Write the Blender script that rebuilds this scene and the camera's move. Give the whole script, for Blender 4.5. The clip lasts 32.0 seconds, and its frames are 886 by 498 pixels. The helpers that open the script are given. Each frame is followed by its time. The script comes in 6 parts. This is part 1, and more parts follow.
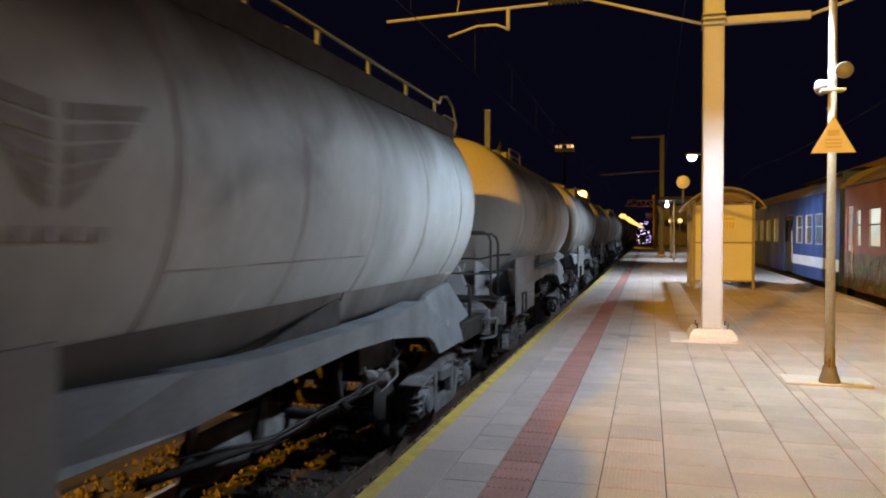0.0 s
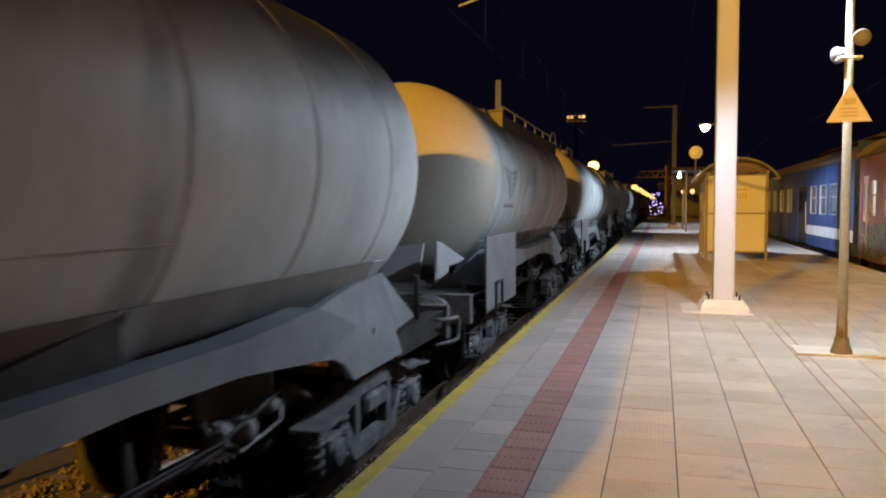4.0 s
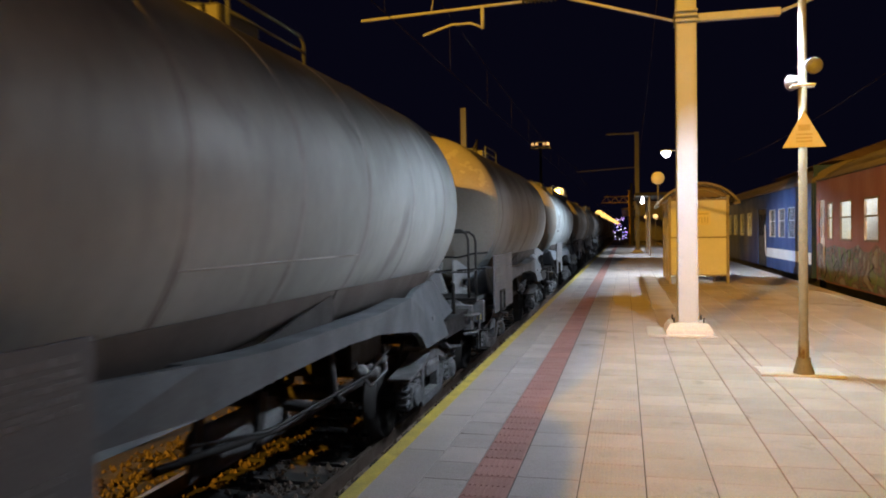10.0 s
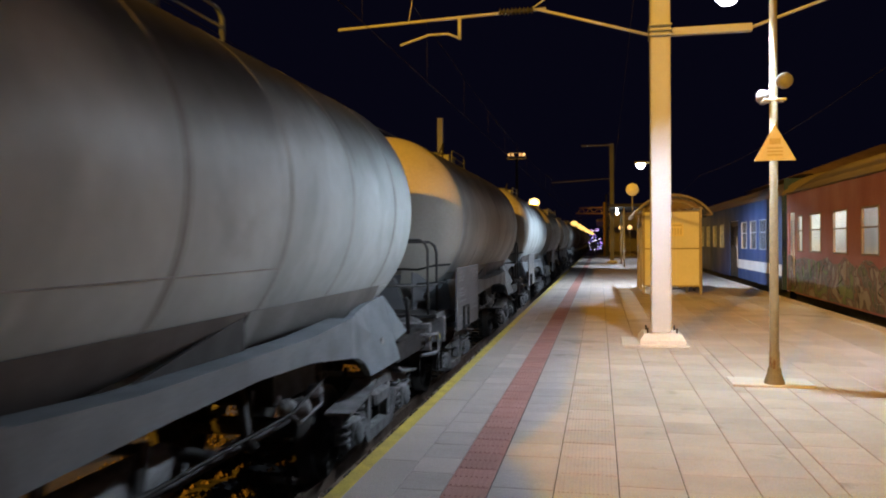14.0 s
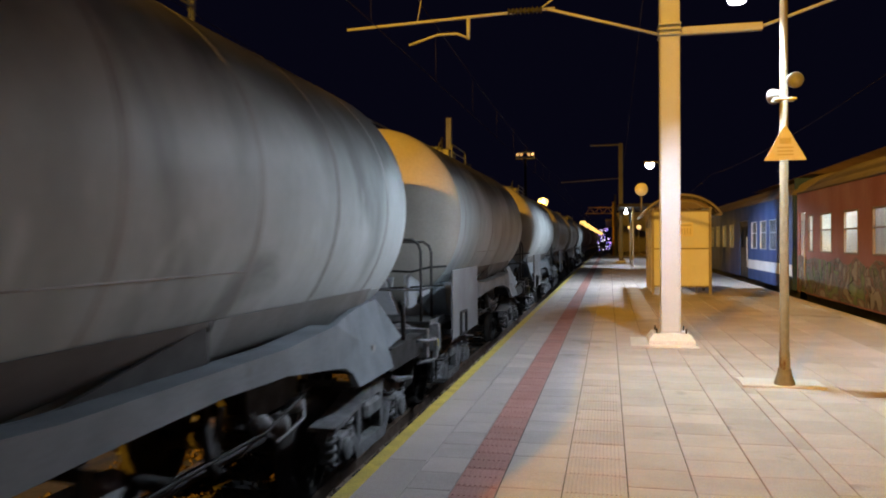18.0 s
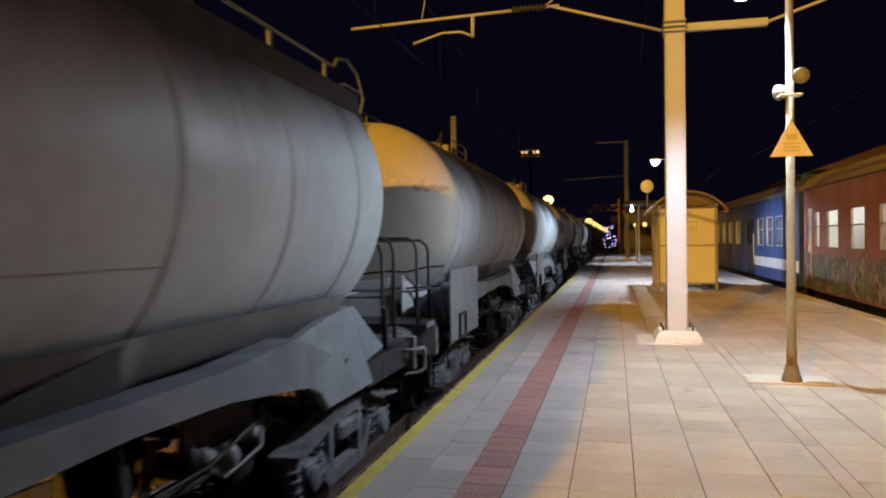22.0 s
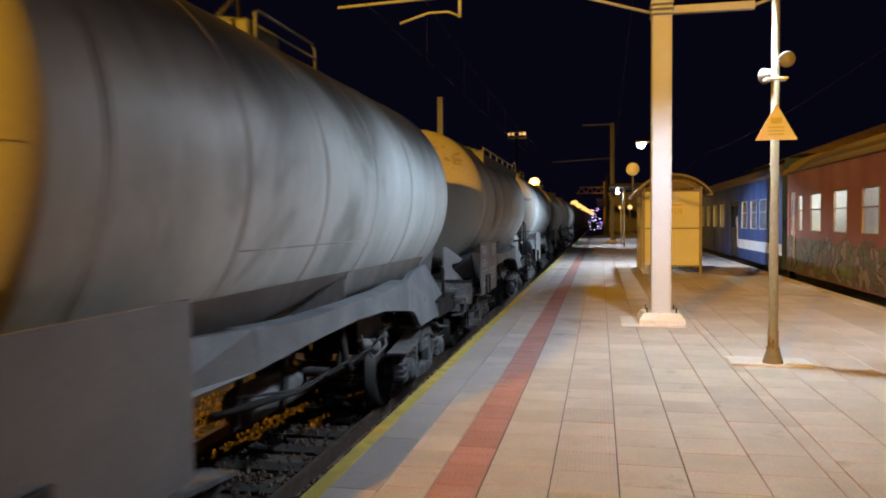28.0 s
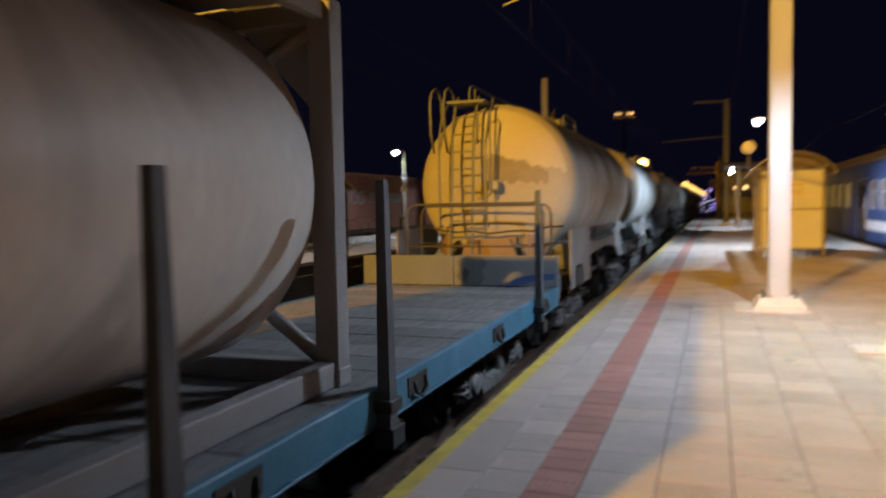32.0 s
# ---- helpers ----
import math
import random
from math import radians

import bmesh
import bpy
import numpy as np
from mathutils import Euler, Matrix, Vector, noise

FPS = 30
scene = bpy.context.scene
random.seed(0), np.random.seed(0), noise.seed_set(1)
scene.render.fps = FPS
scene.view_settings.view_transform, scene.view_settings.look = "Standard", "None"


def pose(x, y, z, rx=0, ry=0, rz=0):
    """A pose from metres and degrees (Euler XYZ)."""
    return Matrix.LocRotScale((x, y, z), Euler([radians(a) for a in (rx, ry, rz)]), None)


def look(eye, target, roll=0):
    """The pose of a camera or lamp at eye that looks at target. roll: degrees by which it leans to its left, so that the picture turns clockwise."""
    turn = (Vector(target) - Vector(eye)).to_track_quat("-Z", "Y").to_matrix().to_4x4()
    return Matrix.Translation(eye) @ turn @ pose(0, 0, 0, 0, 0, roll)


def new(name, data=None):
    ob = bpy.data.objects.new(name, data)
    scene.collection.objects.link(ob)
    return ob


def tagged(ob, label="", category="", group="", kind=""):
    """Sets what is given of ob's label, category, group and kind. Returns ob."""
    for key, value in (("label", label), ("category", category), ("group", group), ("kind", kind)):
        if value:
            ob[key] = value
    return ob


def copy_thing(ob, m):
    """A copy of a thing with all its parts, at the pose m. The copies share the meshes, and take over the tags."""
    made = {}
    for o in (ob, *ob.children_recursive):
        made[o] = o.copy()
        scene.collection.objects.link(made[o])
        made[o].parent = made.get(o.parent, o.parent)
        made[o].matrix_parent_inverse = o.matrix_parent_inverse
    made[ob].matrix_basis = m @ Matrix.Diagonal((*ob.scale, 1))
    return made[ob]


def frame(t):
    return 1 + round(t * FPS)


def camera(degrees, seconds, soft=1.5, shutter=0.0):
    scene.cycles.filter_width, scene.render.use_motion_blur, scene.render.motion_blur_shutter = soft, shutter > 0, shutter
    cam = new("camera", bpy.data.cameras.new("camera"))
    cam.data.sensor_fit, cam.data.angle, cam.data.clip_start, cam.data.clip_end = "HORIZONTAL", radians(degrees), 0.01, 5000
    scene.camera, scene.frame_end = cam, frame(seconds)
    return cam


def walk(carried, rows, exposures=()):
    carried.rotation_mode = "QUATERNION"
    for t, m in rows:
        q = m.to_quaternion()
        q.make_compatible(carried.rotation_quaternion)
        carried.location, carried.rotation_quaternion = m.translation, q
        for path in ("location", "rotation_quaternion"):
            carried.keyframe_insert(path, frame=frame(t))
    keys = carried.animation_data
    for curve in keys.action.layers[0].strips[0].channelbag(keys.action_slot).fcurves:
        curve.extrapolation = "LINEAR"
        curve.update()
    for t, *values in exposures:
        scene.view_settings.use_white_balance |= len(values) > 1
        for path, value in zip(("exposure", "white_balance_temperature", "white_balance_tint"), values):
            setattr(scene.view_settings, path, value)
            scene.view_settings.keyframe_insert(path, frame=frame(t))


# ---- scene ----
# ---- camera: a hand-held stand on the platform, eye 1.5 m up, turning only ----
cam = camera(61.0, 32.0, soft=1.9, shutter=0.9)
TURNS = [  # seconds, yaw, pitch, roll in degrees
    (0.0, 15.30, -1.16, 0.00),
    (0.5, 15.69, -1.68, 0.26),
    (1.0, 15.40, -2.32, 0.45),
    (1.5, 14.90, -2.01, 0.25),
    (2.0, 15.15, -2.23, 0.63),
    (2.5, 15.84, -2.01, 0.42),
    (3.0, 16.02, -2.79, 0.83),
    (3.5, 15.87, -2.97, -0.20),
    (4.0, 16.12, -3.30, 0.22),
    (4.5, 16.58, -3.68, 0.49),
    (6.5, 14.72, -2.69, -0.26),
    (7.0, 13.76, -2.37, 0.19),
    (7.5, 13.94, -2.20, 0.18),
    (8.0, 13.59, -2.20, 0.29),
    (8.5, 13.27, -0.51, 0.27),
    (9.0, 13.65, -1.04, 0.40),
    (9.5, 13.67, -0.92, 0.74),
    (10.0, 13.60, -1.26, 0.85),
    (10.5, 13.08, -0.89, 0.90),
    (11.0, 12.63, -0.78, 0.69),
    (11.5, 12.23, -0.69, 0.54),
    (12.0, 11.84, -0.66, 0.50),
    (12.5, 11.56, -1.08, 0.34),
    (13.0, 11.41, -0.78, 0.46),
    (13.5, 11.69, -0.45, 0.50),
    (14.0, 11.77, -0.55, 0.45),
    (14.5, 11.87, -0.81, 0.76),
    (15.0, 12.78, -0.60, 0.75),
    (15.5, 12.64, -0.77, 0.71),
    (17.5, 12.25, -0.84, 0.41),
    (18.0, 12.42, -0.56, 0.40),
    (18.5, 12.69, -1.15, 0.45),
    (19.0, 13.16, -1.09, 0.93),
    (19.5, 13.20, -1.03, 0.97),
    (20.0, 12.85, -0.87, 0.82),
    (20.5, 13.29, -1.09, 1.09),
    (21.0, 12.21, -1.12, 0.65),
    (21.5, 12.41, -0.95, 0.78),
    (22.0, 12.84, -0.68, 0.75),
    (22.5, 12.68, -0.72, 0.55),
    (23.0, 11.89, -0.62, 0.38),
    (23.5, 11.61, -0.92, 0.17),
    (24.0, 10.27, -1.25, 0.31),
    (24.5, 9.72, -0.63, 0.28),
    (25.0, 10.15, -1.13, 0.33),
    (25.5, 10.16, -1.63, 0.02),
    (27.5, 11.75, -1.94, 0.18),
    (28.0, 11.77, -2.10, 0.43),
    (28.5, 12.20, -2.07, 0.61),
    (29.0, 12.71, -1.86, 0.68),
    (29.5, 13.37, -1.66, 0.88),
    (30.0, 13.86, -1.98, 1.10),
    (30.5, 14.22, -1.75, 1.10),
    (31.0, 15.44, -2.40, 1.56),
    (31.2, 16.19, -2.67, 1.42),
    (31.4, 17.47, -3.01, 1.44),
    (31.6, 18.39, -2.75, 1.66),
    (31.7, 19.00, -2.68, 2.18),
    (31.8, 20.04, -3.32, 1.61),
    (31.9, 20.39, -3.44, 1.68),
    (32.0, 19.69, -3.24, 1.03),
]
walk(cam, [(t, pose(0, 0, 1.5, 90 + p, r, y)) for t, y, p, r in TURNS],
     [(0.0, 0.0), (24.0, -0.05), (28.3, -0.08), (29.0, -0.25), (31.2, -0.28), (32.0, 0.15)])

# how far the train has rolled forward at each whole second
ROLLED = [-0.5, 1.62, 3.74, 5.88, 8.05, 10.28, 12.58, 14.91, 17.31, 19.75, 22.19, 24.61, 27.09, 29.62, 32.19, 34.74, 37.3, 39.88, 42.44, 45.0, 47.63, 50.24, 52.8, 55.3, 57.77, 60.25, 62.74, 65.25, 67.74, 70.2, 72.64, 75.08, 77.53]
SLACK = {-1: 0.35, 1: -0.12, 2: -0.14, 3: -0.16, 4: 0.11, 5: -0.03, 6: -0.29, 7: -0.29}      # uneven couplings, wagon by wagon
REAR = 1.60      # where the first wagon's tank ends at the start
PITCH = 11.12    # wagon to wagon
TRACK_X, RAIL_Z = -3.44, -0.80

# ---- world and lights ----
world = bpy.data.worlds.new("night")
scene.world = world
world.use_nodes = True
world.node_tree.nodes["Background"].inputs[0].default_value = (0.085, 0.08, 0.26, 1)
world.node_tree.nodes["Background"].inputs[1].default_value = 0.023

WHITE, SODIUM = (0.76, 0.885, 1.05), (1.0, 0.485, 0.036)


def lamp(name, kind, at, watts, colour, size=0.2, target=None, angle=150, blend=0.5):
    data = bpy.data.lights.new(name, kind)
    data.energy, data.color = watts, colour
    if kind == "AREA":
        data.shape, data.size = "DISK", size
    else:
        data.shadow_soft_size = size
    if kind == "SPOT":
        data.spot_size, data.spot_blend = radians(angle), blend
    ob = new(name, data)
    ob.matrix_world = look(at, target or (at[0], at[1] + 0.001, at[2] - 1))
    return ob


lamp("sodium_lamp", "SPOT", (-15.4, -44.0, 19.7), 186000, SODIUM, 0.34, (-2.0, 13, 0.8), 30, 0.9)
# the lamp at y -8.8 is added behind the camera as weak fill, unseen
for y, w, cone, edge in ((-8.8, 30, 157, 0.2), (8.2, 800, 163, 0.45), (25.2, 1400, 157, 0.34), (58.5, 520, 157, 0.32)):
    lamp("white_lamp", "SPOT", (1.30, y + 0.12, 3.76), w, WHITE, 0.035, (1.36, y + 0.12, 0), cone, edge)
for y, w in ((17.6, 1250), (34.4, 900), (51.0, 700)):
    lamp("white_lamp", "SPOT", (-14.74, y, 4.08), w, WHITE, 0.07, (-14.74, y, 0), 156, 0.12)
# added sodium spot, out of view overhead, to warm the coach roof and paving
lamp("sodium_lamp", "SPOT", (5.5, 15.5, 10.2), 1350, SODIUM, 0.15, (5.0, 15.2, 0), 82, 0.8)
lamp("canopy_lamp", "SPOT", (1.0, 45.0, 2.90), 560, WHITE, 0.07, (1.6, 45.0, 0), 118, 0.3)
for y in (8.0, 12.5, 16.8, 20.7):
    lamp("corridor_lamp", "POINT", (5.50, y, 2.55), 105, (0.92, 1.0, 0.93), 0.06)
lamp("sodium_lamp", "POINT", (-9.15, 107, 6.9), 6000, SODIUM, 0.3)
lamp("sodium_lamp", "POINT", (-7.5, 140, 7.0), 9000, SODIUM, 0.5)
# added sodium spot without a lamp body, brightens the parked ochre wagon
lamp("sodium_lamp", "SPOT", (-15.2, 13.0, 7.5), 5200, SODIUM, 0.2, (-19.9, 18.9, 1.3), 44, 1.0)


# ---- mesh building ----
class Mesh:
    """Vertices and faces that a part is built up from."""

    def __init__(self):
        self.v, self.f, self.s = [], [], []

    def add(self, verts, faces, smooth=False):
        n = len(self.v)
        self.v += [tuple(p) for p in verts]
        self.f += [tuple(i + n for i in f) for f in faces]
        self.s += [smooth] * len(faces)
        return self

    def box(self, x0, x1, y0, y1, z0, z1, c=0.008):
        """A box with chamfered edges."""
        c = min(c, (x1 - x0) * 0.3, (y1 - y0) * 0.3, (z1 - z0) * 0.3)
        lo, hi, idx, vs = (x0, y0, z0), (x1, y1, z1), {}, []
        for sx in (0, 1):
            for sy in (0, 1):
                for sz in (0, 1):
                    for a in range(3):
                        s = (sx, sy, sz)
                        p = []
                        for k in range(3):
                            e = lo[k] if s[k] == 0 else hi[k]
                            p.append(e if k == a else e + (c if s[k] == 0 else -c))
                        idx[s, a] = len(vs)
                        vs.append(p)
        fs = []
        for a in range(3):
            b, d = (a + 1) % 3, (a + 2) % 3
            for e in (0, 1):
                q = []
                for sb, sd in ((0, 0), (1, 0), (1, 1), (0, 1)):
                    s = [0, 0, 0]
                    s[a], s[b], s[d] = e, sb, sd
                    q.append(idx[tuple(s), a])
                fs.append(q if e else q[::-1])
            for sb in (0, 1):
                for sd in (0, 1):
                    s0, s1 = [0, 0, 0], [0, 0, 0]
                    s0[b] = s1[b] = sb
                    s0[d] = s1[d] = sd
                    s1[a] = 1
                    q = [idx[tuple(s0), b], idx[tuple(s1), b], idx[tuple(s1), d], idx[tuple(s0), d]]
                    fs.append(q if sb != sd else q[::-1])
        for sx in (0, 1):
            for sy in (0, 1):
                for sz in (0, 1):
                    s = (sx, sy, sz)
                    q = [idx[s, 0], idx[s, 1], idx[s, 2]]
                    fs.append(q if (sx + sy + sz) % 2 else q[::-1])
        return self.add(vs, fs)

    def tube(self, pts, r, seg=8, caps=True):
        """A round bar along a line of points."""
        pts = [Vector(p) for p in pts]
        vs, fs, n = [], [], len(pts)
        ref = None
        for i, p in enumerate(pts):
            d = (pts[min(i + 1, n - 1)] - pts[max(i - 1, 0)]).normalized()
            if ref is None:
                ref = Vector((0, 0, 1)) if abs(d.z) < 0.9 else Vector((1, 0, 0))
            a = d.cross(ref)
            a = a.normalized() if a.length > 1e-4 else d.orthogonal().normalized()
            b = a.cross(d)
            ref = b
            rr = r[i] if isinstance(r, (list, tuple)) else r
            vs += [p + (a * math.cos(t) + b * math.sin(t)) * rr for t in (2 * math.pi * k / seg for k in range(seg))]
        for i in range(n - 1):
            for k in range(seg):
                fs.append((i * seg + k, i * seg + (k + 1) % seg, (i + 1) * seg + (k + 1) % seg, (i + 1) * seg + k))
        self.add(vs, fs, True)
        if caps:
            base = len(self.v) - len(vs)
            self.f += [tuple(base + k for k in reversed(range(seg))), tuple(len(self.v) - seg + k for k in range(seg))]
            self.s += [False, False]
        return self

    def lathe(self, axis, at, profile, seg=24):
        """Turn (along, radius) pairs about an axis 'x', 'y' or 'z' through the point at."""
        k = "xyz".index(axis)
        b, d = (k + 1) % 3, (k + 2) % 3
        vs, fs = [], []
        for along, r in profile:
            for j in range(seg):
                t = 2 * math.pi * j / seg
                p = [0, 0, 0]
                p[k], p[b], p[d] = at[k] + along, at[b] + r * math.cos(t), at[d] + r * math.sin(t)
                vs.append(p)
        for i in range(len(profile) - 1):
            for j in range(seg):
                fs.append((i * seg + j, i * seg + (j + 1) % seg, (i + 1) * seg + (j + 1) % seg, (i + 1) * seg + j))
        return self.add(vs, fs, True)

    def prism(self, axis, poly, a0, a1):
        """A flat outline (the other two axes, in order) drawn out along an axis."""
        k = "xyz".index(axis)
        b, d = (k + 1) % 3, (k + 2) % 3
        n, vs = len(poly), []
        for a in (a0, a1):
            for u, w in poly:
                p = [0, 0, 0]
                p[k], p[b], p[d] = a, u, w
                vs.append(p)
        area = sum(poly[i][0] * poly[(i + 1) % n][1] - poly[(i + 1) % n][0] * poly[i][1] for i in range(n))
        fs = [tuple(range(n))[::-1], tuple(range(n, 2 * n))]
        fs += [(i, (i + 1) % n, n + (i + 1) % n, n + i) for i in range(n)]
        if area < 0:
            fs = [f[::-1] for f in fs]
        return self.add(vs, fs)

    def wall(self, x0, x1, y0, y1, z0, z1, holes):
        """A standing wall in one piece, thick from x0 to x1, with openings (y0, y1, z0, z1)."""
        ys = sorted({y0, y1, *(v for h in holes for v in h[:2])})
        zs = sorted({z0, z1, *(v for h in holes for v in h[2:])})
        full = {(i, j) for i in range(len(ys) - 1) for j in range(len(zs) - 1)
                if not any(h[0] <= ys[i] < h[1] and h[2] <= zs[j] < h[3] for h in holes)}
        at, vs, fs = {}, [], []

        def v(s, i, j):
            if (s, i, j) not in at:
                at[s, i, j] = len(vs)
                vs.append(((x0, x1)[s], ys[i], zs[j]))
            return at[s, i, j]

        for i, j in full:
            fs.append((v(0, i, j), v(0, i, j + 1), v(0, i + 1, j + 1), v(0, i + 1, j)))
            fs.append((v(1, i, j), v(1, i + 1, j), v(1, i + 1, j + 1), v(1, i, j + 1)))
            for di, dj, a, b in ((-1, 0, (i, j), (i, j + 1)), (1, 0, (i + 1, j + 1), (i + 1, j)), (0, -1, (i + 1, j), (i, j)), (0, 1, (i, j + 1), (i + 1, j + 1))):
                if (i + di, j + dj) not in full:
                    fs.append((v(0, *b), v(0, *a), v(1, *a), v(1, *b)))
        return self.add(vs, fs)

    def made(self, name):
        me = bpy.data.meshes.new(name)
        me.from_pydata(self.v, [], self.f)
        me.polygons.foreach_set("use_smooth", self.s)
        me.update()
        return me


def thing(name, label, category, at=(0, 0, 0), rz=0, group="", kind=""):
    ob = new(name)
    ob.matrix_basis = pose(*at, 0, 0, rz)
    return tagged(ob, label, category, group, kind)


def part(name, m, material, parent=None, label="", at=None):
    """One mesh object under a thing, or under a part of one."""
    data = m.made(name) if isinstance(m, Mesh) else m
    if not data.materials:
        data.materials.append(material)
    ob = new(name, data)
    ob.parent = parent
    if at:
        ob.location = at
    return tagged(ob, label)


def solid(name, m, material, label, category, kind="", group=""):
    """A thing of one mesh."""
    ob = part(name, m, material)
    return tagged(ob, label, category, group, kind)


# ---- materials ----
def material(name, colour, rough=0.6, metal=0.0, second=None, scale=3.0, stretch=(1, 1, 1), amount=0.5, sharp=0.25,
             grain=0.12, grain_scale=60.0, bump=0.15, spots=None, spot_scale=1.0, spot_at=0.6, island=0.0, per_object=0.0):
    """Paint or stone: a base colour, a second colour in broad patches, fine grain, stains with an edge and relief."""
    m = bpy.data.materials.new(name)
    m.use_nodes = True
    n, l = m.node_tree.nodes, m.node_tree.links
    b = n["Principled BSDF"]
    b.inputs["Metallic"].default_value = metal
    co = n.new("ShaderNodeTexCoord")
    info = n.new("ShaderNodeObjectInfo")
    off = n.new("ShaderNodeVectorMath")
    off.operation = "SCALE"
    off.inputs[0].default_value = (37, 53, 71)
    l.new(info.outputs["Random"], off.inputs["Scale"])
    mp = n.new("ShaderNodeMapping")
    mp.inputs["Scale"].default_value = stretch
    l.new(co.outputs["Object"], mp.inputs["Vector"])
    l.new(off.outputs[0], mp.inputs["Location"])

    def noise_of(s, detail, vector, rough_=0.55):
        t = n.new("ShaderNodeTexNoise")
        t.inputs["Scale"].default_value, t.inputs["Detail"].default_value, t.inputs["Roughness"].default_value = s, detail, rough_
        l.new(vector, t.inputs["Vector"])
        return t.outputs["Fac"]

    def ramp(v, lo, hi, a=0.0, z=1.0):
        r = n.new("ShaderNodeMapRange")
        for k, x in zip(("From Min", "From Max", "To Min", "To Max"), (lo, hi, a, z)):
            r.inputs[k].default_value = x
        l.new(v, r.inputs["Value"])
        return r.outputs["Result"]

    def mix(fac, a, c, mode="MIX"):
        x = n.new("ShaderNodeMix")
        x.data_type, x.blend_type = "RGBA", mode
        for sock, val in ((x.inputs[0], fac), (x.inputs[6], a), (x.inputs[7], c)):
            if isinstance(val, (int, float)):
                sock.default_value = val
            elif isinstance(val, tuple):
                sock.default_value = (*val, 1)
            else:
                l.new(val, sock)
        return x.outputs[2]

    broad = noise_of(scale, 6, mp.outputs[0])
    fine = noise_of(grain_scale, 4, mp.outputs[0])
    col = mix(ramp(broad, 0.5 - sharp, 0.5 + sharp, 0, amount), colour, second or tuple(c * 0.55 for c in colour))
    if spots:
        s = noise_of(spot_scale, 5, mp.outputs[0], 0.65)
        col = mix(ramp(s, spot_at, spot_at + 0.06), col, spots)
    g = ramp(fine, 0.3, 0.7, 1 - grain, 1 + grain)
    gg = n.new("ShaderNodeCombineColor")
    for k in range(3):
        l.new(g, gg.inputs[k])
    col = mix(1.0, col, gg.outputs[0], "MULTIPLY")
    for src, amt in ((info.outputs["Random"], per_object), (None, island)):
        if amt:
            if src is None:
                geo = n.new("ShaderNodeNewGeometry")
                src = geo.outputs["Random Per Island"]
            w = ramp(src, 0, 1, 1 - amt, 1 + amt)
            ww = n.new("ShaderNodeCombineColor")
            for k in range(3):
                l.new(w, ww.inputs[k])
            col = mix(1.0, col, ww.outputs[0], "MULTIPLY")
    l.new(col, b.inputs["Base Color"])
    l.new(ramp(broad, 0.3, 0.7, max(0.02, rough - 0.12), min(1, rough + 0.12)), b.inputs["Roughness"])
    if bump:
        bp = n.new("ShaderNodeBump")
        bp.inputs["Strength"].default_value, bp.inputs["Distance"].default_value = bump, 0.01
        l.new(fine, bp.inputs["Height"])
        l.new(bp.outputs[0], b.inputs["Normal"])
    return m


def glowing(name, colour, strength):
    m = bpy.data.materials.new(name)
    m.use_nodes = True
    b = m.node_tree.nodes["Principled BSDF"]
    b.inputs["Base Color"].default_value = (*colour, 1)
    b.inputs["Emission Color"].default_value = (*colour, 1)
    b.inputs["Emission Strength"].default_value = strength
    return m


def glass(name, tint=(0.8, 0.9, 0.85), rough=0.05):
    m = bpy.data.materials.new(name)
    m.use_nodes = True
    b = m.node_tree.nodes["Principled BSDF"]
    b.inputs["Base Color"].default_value = (*tint, 1)
    b.inputs["Roughness"].default_value = rough
    b.inputs["Transmission Weight"].default_value = 1.0
    b.inputs["IOR"].default_value = 1.1
    return m


# leading ends kept near black so little light bounces onto the next rear end
LOWBOUNCE = material("low bounce tank end", (0.055, 0.052, 0.05), 0.6, 0, (0.035, 0.032, 0.03), 1.2, (1, 1, 1), 0.8)
SEAM = material("stained weld seam", (0.36, 0.365, 0.37), 0.55, 0, (0.13, 0.12, 0.11), 1.5, (1, 1, 1), 0.9, 0.15)
STAKE = material("blue grey stake paint", (0.06, 0.075, 0.095), 0.6, 0, (0.045, 0.05, 0.055), 3)


